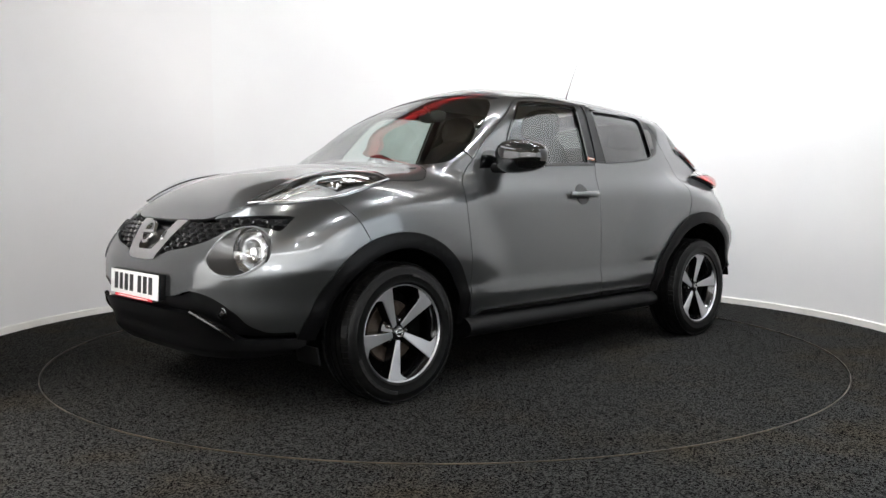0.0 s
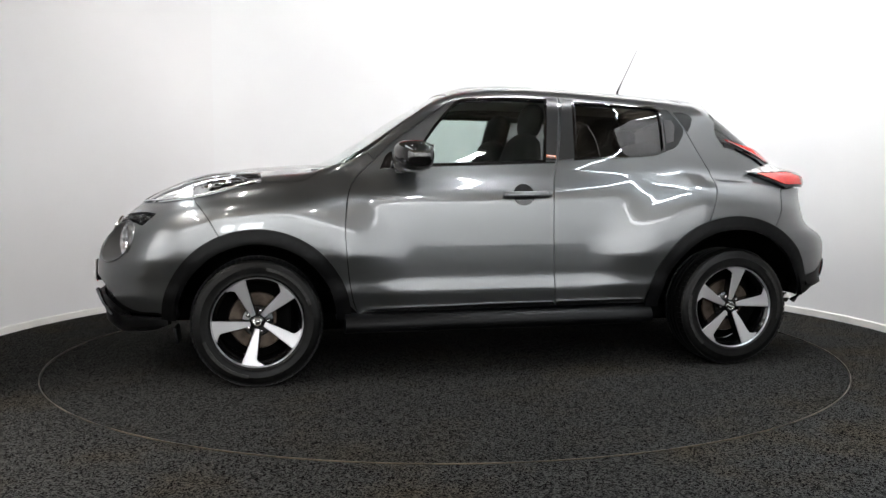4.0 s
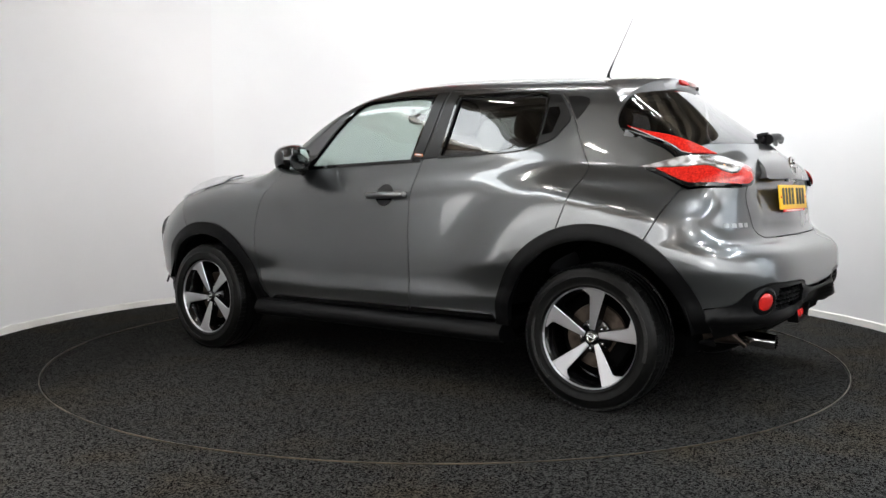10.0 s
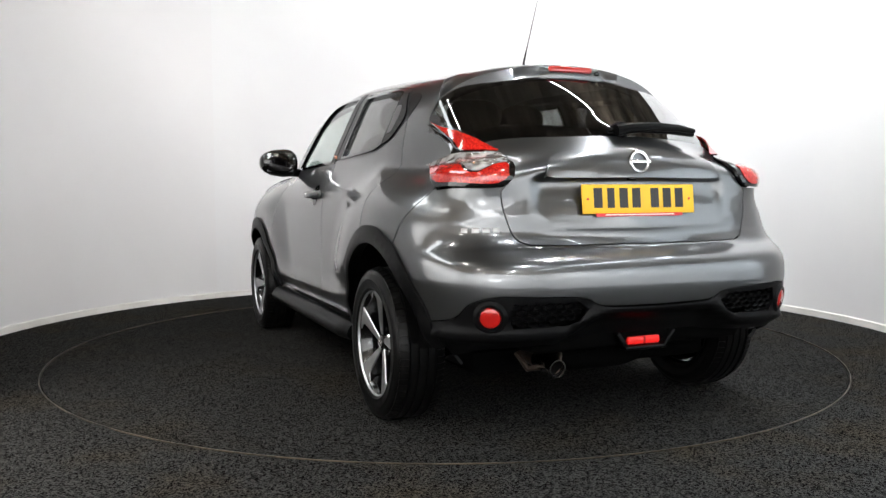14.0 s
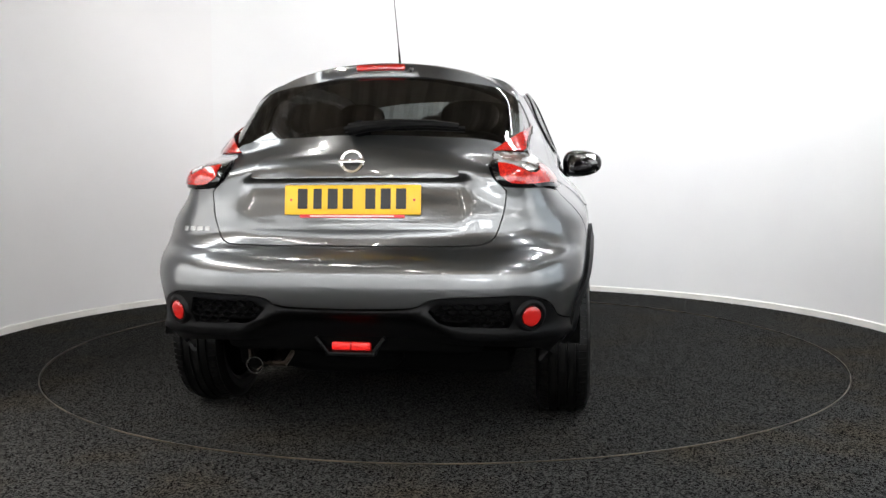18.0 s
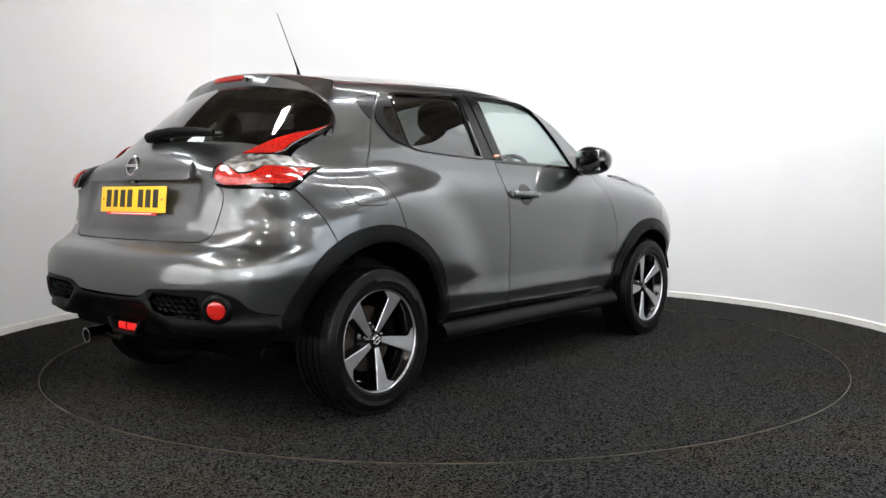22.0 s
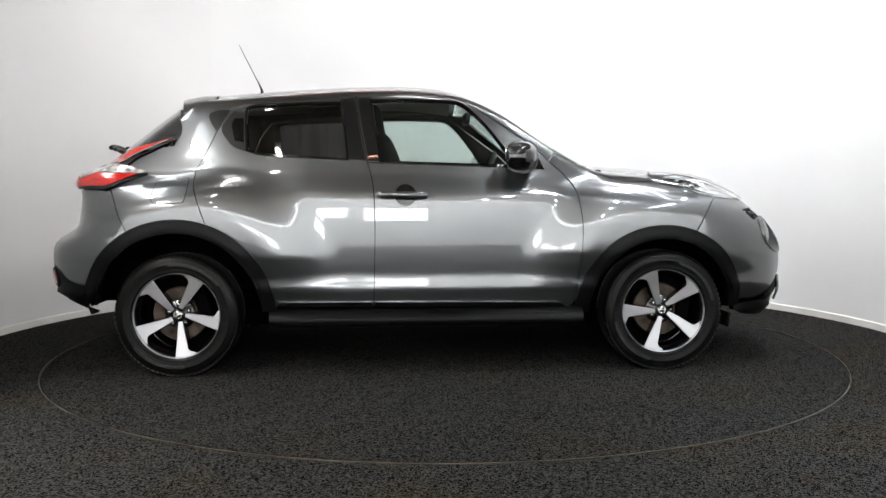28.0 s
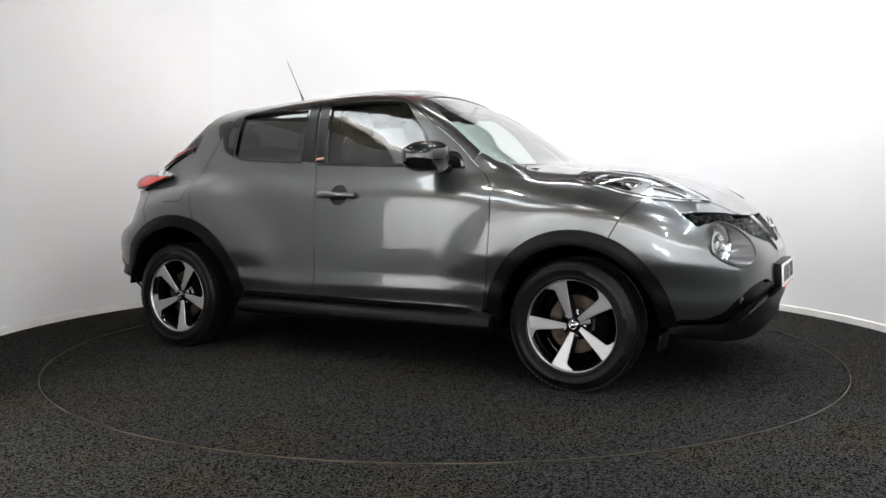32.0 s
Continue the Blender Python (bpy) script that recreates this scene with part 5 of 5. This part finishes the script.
for k in (1, -1):
    bm = squashed(0.092, 0.122, 0.082, 2.7)
    for v in bm.verts:
        v.co.x = v.co.x * (1.0 if v.co.x > 0 else 0.75)
        v.co.z *= 1 - 0.16 * (v.co.y * k / 0.12)
        v.co.x += 0.035 * (-v.co.y * k / 0.12)
    housing = part("door_mirror", bm, GLOSS_BLACK, car, "gloss black door mirror", m=pose(0.340, 0.893 * k, 1.122, 0, 0, 0))
    part("mirror_glass", box_bm(0.004, 0.168, 0.112, 0.0015), MIRROR_GLASS, housing, "mirror glass", m=pose(-0.060, 0, 0, 0, -7, 12 * k))
    part("mirror_rim", lathe([(0.98, -0.003), (1.0, 0.003), (1.06, 0.0)], 36, "x"), BLACK_TRIM, housing, m=pose(-0.060, 0, 0, 0, 0, 12 * k) @ Matrix.Diagonal((1, 0.092, 0.062, 1)))
    part("repeater", tube([(0.07, -0.06 * k, 0.012), (0.062, 0.02 * k, 0.010), (0.03, 0.085 * k, 0.006)], 0.007, 6), CLEAR_TAIL, housing, "slim clear side repeater")
    part("stalk", tube([(0.02, -0.05 * k, -0.050), (0.05, -0.09 * k, -0.058), (0.06, -0.15 * k, -0.058)], 0.026, 12), BLACK_TRIM, housing)
    # handle with cap and keyhole; its cup is only the black disc
    ends = [on_side(np.array([(x, 0.930 + 0.012 * (x + 0.245) * -1)]))[0] for x in (-0.365, -0.33, -0.25, -0.17, -0.14)]
    pts = [(e[0], (e[1] + d) * k, e[2]) for e, d in zip(ends, (0.010, 0.030, 0.036, 0.030, 0.008))]
    bm = tube(pts, 0.0165, 12)
    for v in bm.verts:
        v.co.z = 0.932 + (v.co.z - 0.932) * 1.1
    h = part("door_handle", bm, PAINT, car, "body-coloured door handle")
    part("handle_cap", squashed(0.042, 0.010, 0.021, 3.0), PAINT, h, m=pose(ends[0][0] + 0.012, (ends[0][1] + 0.008) * k, ends[0][2] + 0.002))
    part("keyhole", lathe([(0.0, 0.003), (0.006, 0.002), (0.007, 0.0)], 12, "y"), GLOSS_BLACK, h, m=pose(ends[0][0] + 0.012, (ends[0][1] + 0.019) * k, ends[0][2] + 0.002, 180 if k < 0 else 0, 0, 0))
    t = on_side(np.array([(-0.415, 1.128)]))[0]
    n = form_normal(t[None])[0]
    face = Matrix.Translation((t[0], t[1] * k, t[2])) @ Vector((n[0], n[1] * k, n[2])).to_track_quat("Y", "Z").to_matrix().to_4x4()
    tag = part("trim_badge", box_bm(0.055, 0.005, 0.016, 0.002), ORANGE, car, "small orange trim badge", m=face @ pose(0, 0.006, 0, 0, -6 * k, 0))
    part("badge_bar", box_bm(0.040, 0.002, 0.004), PLATE_WHITE, tag, m=pose(0, 0.003 , 0.002))
    part("badge_foot", box_bm(0.050, 0.002, 0.004), PLATE_INK, tag, m=pose(0, 0.003, -0.005))

# fuel flap, in the right-hand quarter panel
flap = join(spline([(-1.525, 1.020), (-1.44, 1.028), (-1.375, 1.024)]), spline([(-1.365, 1.01), (-1.362, 0.95), (-1.368, 0.905)]), spline([(-1.38, 0.893), (-1.45, 0.890), (-1.525, 0.892)]), spline([(-1.538, 0.905), (-1.542, 0.95), (-1.538, 1.01)]))
flap3 = on_side(flap) * MIRROR


class SideRight:
    """The right-hand side, seen as its mirror image."""
    @staticmethod
    def flat(p):
        return Cross.flat(p * MIRROR)

    @staticmethod
    def place(q):
        return Cross.place(q) * MIRROR


edge_ = Cross.place(shrink(Cross.flat(on_side(flap)), -0.002)) * MIRROR
panel("flap_joint", BLACK_GAP, car, SideRight, edge_, gap=0, lift=0.0008, rim=0)
panel("fuel_flap", PAINT, car, SideRight, flap3, gap=0.002, lift=0.0018, rim=0.002)

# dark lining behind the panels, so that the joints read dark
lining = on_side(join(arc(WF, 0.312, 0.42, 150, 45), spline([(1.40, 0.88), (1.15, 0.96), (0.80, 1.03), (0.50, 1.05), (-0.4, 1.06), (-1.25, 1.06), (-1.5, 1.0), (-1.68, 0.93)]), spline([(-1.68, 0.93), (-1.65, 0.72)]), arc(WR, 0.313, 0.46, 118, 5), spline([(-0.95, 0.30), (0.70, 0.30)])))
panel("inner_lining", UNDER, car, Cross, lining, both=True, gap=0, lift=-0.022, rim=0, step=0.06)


# ---- wheels ----
TYRE_BAND = material("dull_rubber_band", (0.016, 0.015, 0.014), 0.6, spec=0.3)
speckle(TYRE_BAND, 90.0, (0.003, 0.003, 0.003), (0.016, 0.015, 0.014), detail=1.0)


def wheel():
    top = new("wheel")
    top.parent = car
    side_prof = [(0.214, 0.088), (0.222, 0.098), (0.232, 0.104), (0.236, 0.103), (0.250, 0.107), (0.268, 0.109), (0.270, 0.107), (0.284, 0.105), (0.298, 0.099), (0.307, 0.090), (0.312, 0.080)]
    grooves = [(0.312, 0.080), (0.3155, 0.062), (0.3155, 0.058), (0.308, 0.057), (0.308, 0.051), (0.3165, 0.050), (0.317, 0.024), (0.309, 0.023), (0.309, 0.015), (0.317, 0.014)]
    prof = side_prof + grooves[1:] + [(r, -h) for r, h in grooves[::-1]] + [(r, -h) for r, h in side_prof[::-1][1:]]
    tyre = part("tyre", lathe(prof, 96, "y"), RUBBER, top, angle=40)
    # shoulder blocks
    bm = bmesh.new()
    for k in range(72):
        a = 2 * math.pi * k / 72
        for h in (0.076, -0.076):
            m = Matrix.Rotation(-a, 4, "Y") @ pose(0.3115, h, 0.0, 0, 0, 16 if h > 0 else -16)
            b = bmesh.ops.create_cube(bm, size=1, matrix=m @ Matrix.Diagonal((0.008, 0.034, 0.020, 1)))
    tagged(part("tread", bm, RUBBER, tyre, smooth=False), kind="stuff")
    for a0 in (100, 280):
        letters = lathe([(0.272, 0.1068), (0.2725, 0.1092), (0.257, 0.1100), (0.2565, 0.1076)], 14, "y", True, radians(a0), radians(a0 + 62))
        part("sidewall_band", letters, TYRE_BAND, tyre, "faint raised band on the sidewall")
    # black barrel and machined lip
    rim = part("rim", lathe([(0.214, -0.085), (0.205, -0.08), (0.195, -0.04), (0.188, 0.02), (0.196, 0.055), (0.209, 0.078), (0.217, 0.090), (0.223, 0.096), (0.2265, 0.0985)], 72, "y"), RIM_BLACK, top, "black-lacquered alloy rim")
    part("rim_lip", lathe([(0.2145, 0.089), (0.2165, 0.0945), (0.2195, 0.0975), (0.2205, 0.0965)], 96, "y"), ALLOY, rim, "machined rim lip")
    # five blades: a machined face on a black body
    for i in range(5):
        a = 70 + 72 * i
        turn = Matrix.Rotation(-radians(a), 4, "Y")
        face = [(0.036, 0.000), (0.090, 0.005), (0.150, 0.011), (0.2163, 0.0185), (0.2171, 0.0), (0.2158, -0.024), (0.2120, -0.047), (0.2065, -0.067), (0.1960, -0.091), (0.1870, -0.058), (0.1790, -0.044), (0.170, -0.041), (0.090, -0.028), (0.034, -0.017)]
        bm = bmesh.new()
        f0, f1 = [], []
        for r, q in face:
            h = 0.062 + 0.026 * max(r - 0.03, 0) / 0.19
            f0.append(bm.verts.new((r, h, q)))
            f1.append(bm.verts.new((r, h - 0.004, q + (0.003 if q > -0.012 else -0.003))))
        bm.faces.new(f0)
        for j in range(len(face)):
            j2 = (j + 1) % len(face)
            bm.faces.new((f0[j], f0[j2], f1[j2], f1[j]))
        bmesh.ops.recalc_face_normals(bm, faces=bm.faces[:])
        part("spoke_face", bm, ALLOY, rim, "bright machined spoke face", m=turn, smooth=False)
        bm = bmesh.new()
        t, u = [], []
        for r, q in face:
            h = 0.057 + 0.026 * max(r - 0.03, 0) / 0.19
            wide = 1 if q > -0.012 else -1
            t.append(bm.verts.new((r, h, q + 0.0035 * wide)))
            u.append(bm.verts.new((r, h - 0.045, q + 0.010 * wide)))
        bm.faces.new(t), bm.faces.new(u)
        for j in range(len(face)):
            j2 = (j + 1) % len(face)
            bm.faces.new((t[j], t[j2], u[j2], u[j]))
        bmesh.ops.recalc_face_normals(bm, faces=bm.faces[:])
        part("spoke", bm, RIM_BLACK, rim, m=turn)
        nut = lathe([(0.0, 0.016), (0.006, 0.015), (0.010, 0.010), (0.0115, 0.0), (0.0115, -0.02)], 6, "y")
        part("wheel_nut", nut, CHROME, rim, m=Matrix.Rotation(-radians(a + 36), 4, "Y") @ pose(0.054, 0.036, 0))
    hub = part("hub", lathe([(0.0, 0.058), (0.030, 0.056), (0.044, 0.042), (0.075, 0.026), (0.082, 0.0)], 40, "y"), RIM_BLACK, rim)
    part("centre_cap", lathe([(0.0, 0.068), (0.022, 0.067), (0.029, 0.062), (0.031, 0.055)], 32, "y"), GLOSS_BLACK, rim)
    part("cap_ring", lathe([(0.015, 0.0685), (0.018, 0.070), (0.021, 0.0685)], 28, "y"), CHROME, rim)
    part("cap_bar", box_bm(0.044, 0.004, 0.008, 0.001), CHROME, rim, m=pose(0, 0.069, 0, 0, 12, 0))
    part("brake_disc", lathe([(0.07, 0.0), (0.075, 0.012), (0.138, 0.012), (0.142, 0.0)], 48, "y"), DISC_STEEL, top, "rusty steel brake disc")
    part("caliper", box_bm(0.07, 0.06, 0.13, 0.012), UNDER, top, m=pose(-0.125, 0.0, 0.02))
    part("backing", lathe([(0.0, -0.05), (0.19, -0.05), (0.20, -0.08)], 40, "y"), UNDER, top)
    return top


first_wheel = wheel()
first_wheel.matrix_basis = pose(WF, 0.780, 0.316)
spots = [(WR, 0.780, 0, -34), (WF, -0.780, 180, -6), (WR, -0.780, 180, 18)]
for x, y, rz, spin in spots:
    copy_thing(first_wheel, pose(x, y, 0.316, 0, 0, rz) @ pose(0, 0, 0, 0, spin, 0))

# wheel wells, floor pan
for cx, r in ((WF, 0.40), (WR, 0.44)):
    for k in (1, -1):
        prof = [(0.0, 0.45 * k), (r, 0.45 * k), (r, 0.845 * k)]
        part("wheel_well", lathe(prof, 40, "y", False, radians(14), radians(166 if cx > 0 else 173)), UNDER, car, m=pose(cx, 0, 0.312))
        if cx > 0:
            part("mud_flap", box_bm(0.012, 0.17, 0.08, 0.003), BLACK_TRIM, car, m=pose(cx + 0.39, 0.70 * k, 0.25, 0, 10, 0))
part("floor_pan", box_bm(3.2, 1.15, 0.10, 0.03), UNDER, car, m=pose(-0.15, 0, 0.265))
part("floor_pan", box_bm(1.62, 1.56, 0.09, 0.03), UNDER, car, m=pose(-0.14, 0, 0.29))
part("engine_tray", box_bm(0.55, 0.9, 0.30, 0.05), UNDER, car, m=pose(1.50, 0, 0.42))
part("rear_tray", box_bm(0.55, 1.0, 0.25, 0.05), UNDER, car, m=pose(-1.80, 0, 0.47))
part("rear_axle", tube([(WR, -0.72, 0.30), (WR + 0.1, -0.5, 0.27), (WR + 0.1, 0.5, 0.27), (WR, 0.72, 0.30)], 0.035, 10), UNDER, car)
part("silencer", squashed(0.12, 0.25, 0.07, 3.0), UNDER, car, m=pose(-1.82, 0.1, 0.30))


# ---- cabin ----
def seat(x, y, wide, back_h):
    s = new("seat")
    s.parent = car
    part("cushion", squashed(0.26, wide / 2, 0.09, 3.2), CLOTH, s, m=pose(x + 0.10, y, 0.62, 0, -8, 0))
    part("backrest", squashed(0.085, wide / 2, back_h / 2, 3.2), CLOTH, s, m=pose(x - 0.20, y, 0.68 + back_h / 2, 0, -14, 0))
    return s


for y in (0.36, -0.36):
    s = seat(-0.12, y, 0.50, 0.60)
    rest = part("headrest", squashed(0.055, 0.135, 0.095, 2.8), CLOTH, s, m=pose(-0.42, y, 1.345, 0, -10, 0))
    for d in (-0.05, 0.05):
        part("headrest_post", tube([(-0.40, y + d, 1.22), (-0.415, y + d, 1.30)], 0.006, 6), CHROME, s)
bench = seat(-1.05, 0, 1.20, 0.58)
for y in (0.36, -0.36):
    part("headrest", squashed(0.05, 0.13, 0.07, 2.8), CLOTH, bench, m=pose(-1.31, y, 1.285, 0, -10, 0))
bm = squashed(0.28, 0.68, 0.16, 4.0, 28)
part("dashboard", bm, DASH, car, m=pose(0.52, 0, 0.93))
part("scuttle", box_bm(0.35, 1.24, 0.02, 0.006), DASH, car, m=pose(0.66, 0, 1.055))
wheel_m = pose(0.20, -0.36, 1.00, 0, -66, 0)
st = part("steering_wheel", lathe([(0.178 + 0.014 * math.cos(a), 0.014 * math.sin(a)) for a in np.linspace(0, 2 * math.pi, 10, endpoint=False)], 40, "z", True), DASH, car, "black steering wheel", m=wheel_m)
part("spoke", box_bm(0.34, 0.05, 0.02, 0.006), DASH, st)
part("spoke", box_bm(0.04, 0.17, 0.02, 0.006), DASH, st, m=pose(0, 0.085, 0))
part("airbag_cover", lathe([(0.0, 0.03), (0.05, 0.027), (0.065, 0.0), (0.05, -0.02)], 24, "z"), DASH, st)
iv = part("inner_mirror", squashed(0.022, 0.115, 0.035, 3.0), DASH, car, "black inner rear-view mirror", m=pose(0.14, 0.0, 1.39))
part("mirror_stalk", tube([(0.015, 0, 0.02), (0.06, 0, 0.055)], 0.012, 8), DASH, iv)


def motions():
    a0, rate, off = 222.95, 7.843, 0.0508
    rows, disc = [], []
    for k in range(33):
        a = radians(a0 - rate * k)
        rows.append((k, pose(-off * math.sin(a), off * math.cos(a), 0, 0, 0, math.degrees(a))))
        disc.append((k, pose(0, 0, 0, 0, 0, -rate * k)))
    walk(car, rows)
    walk(turntable, disc)


motions()
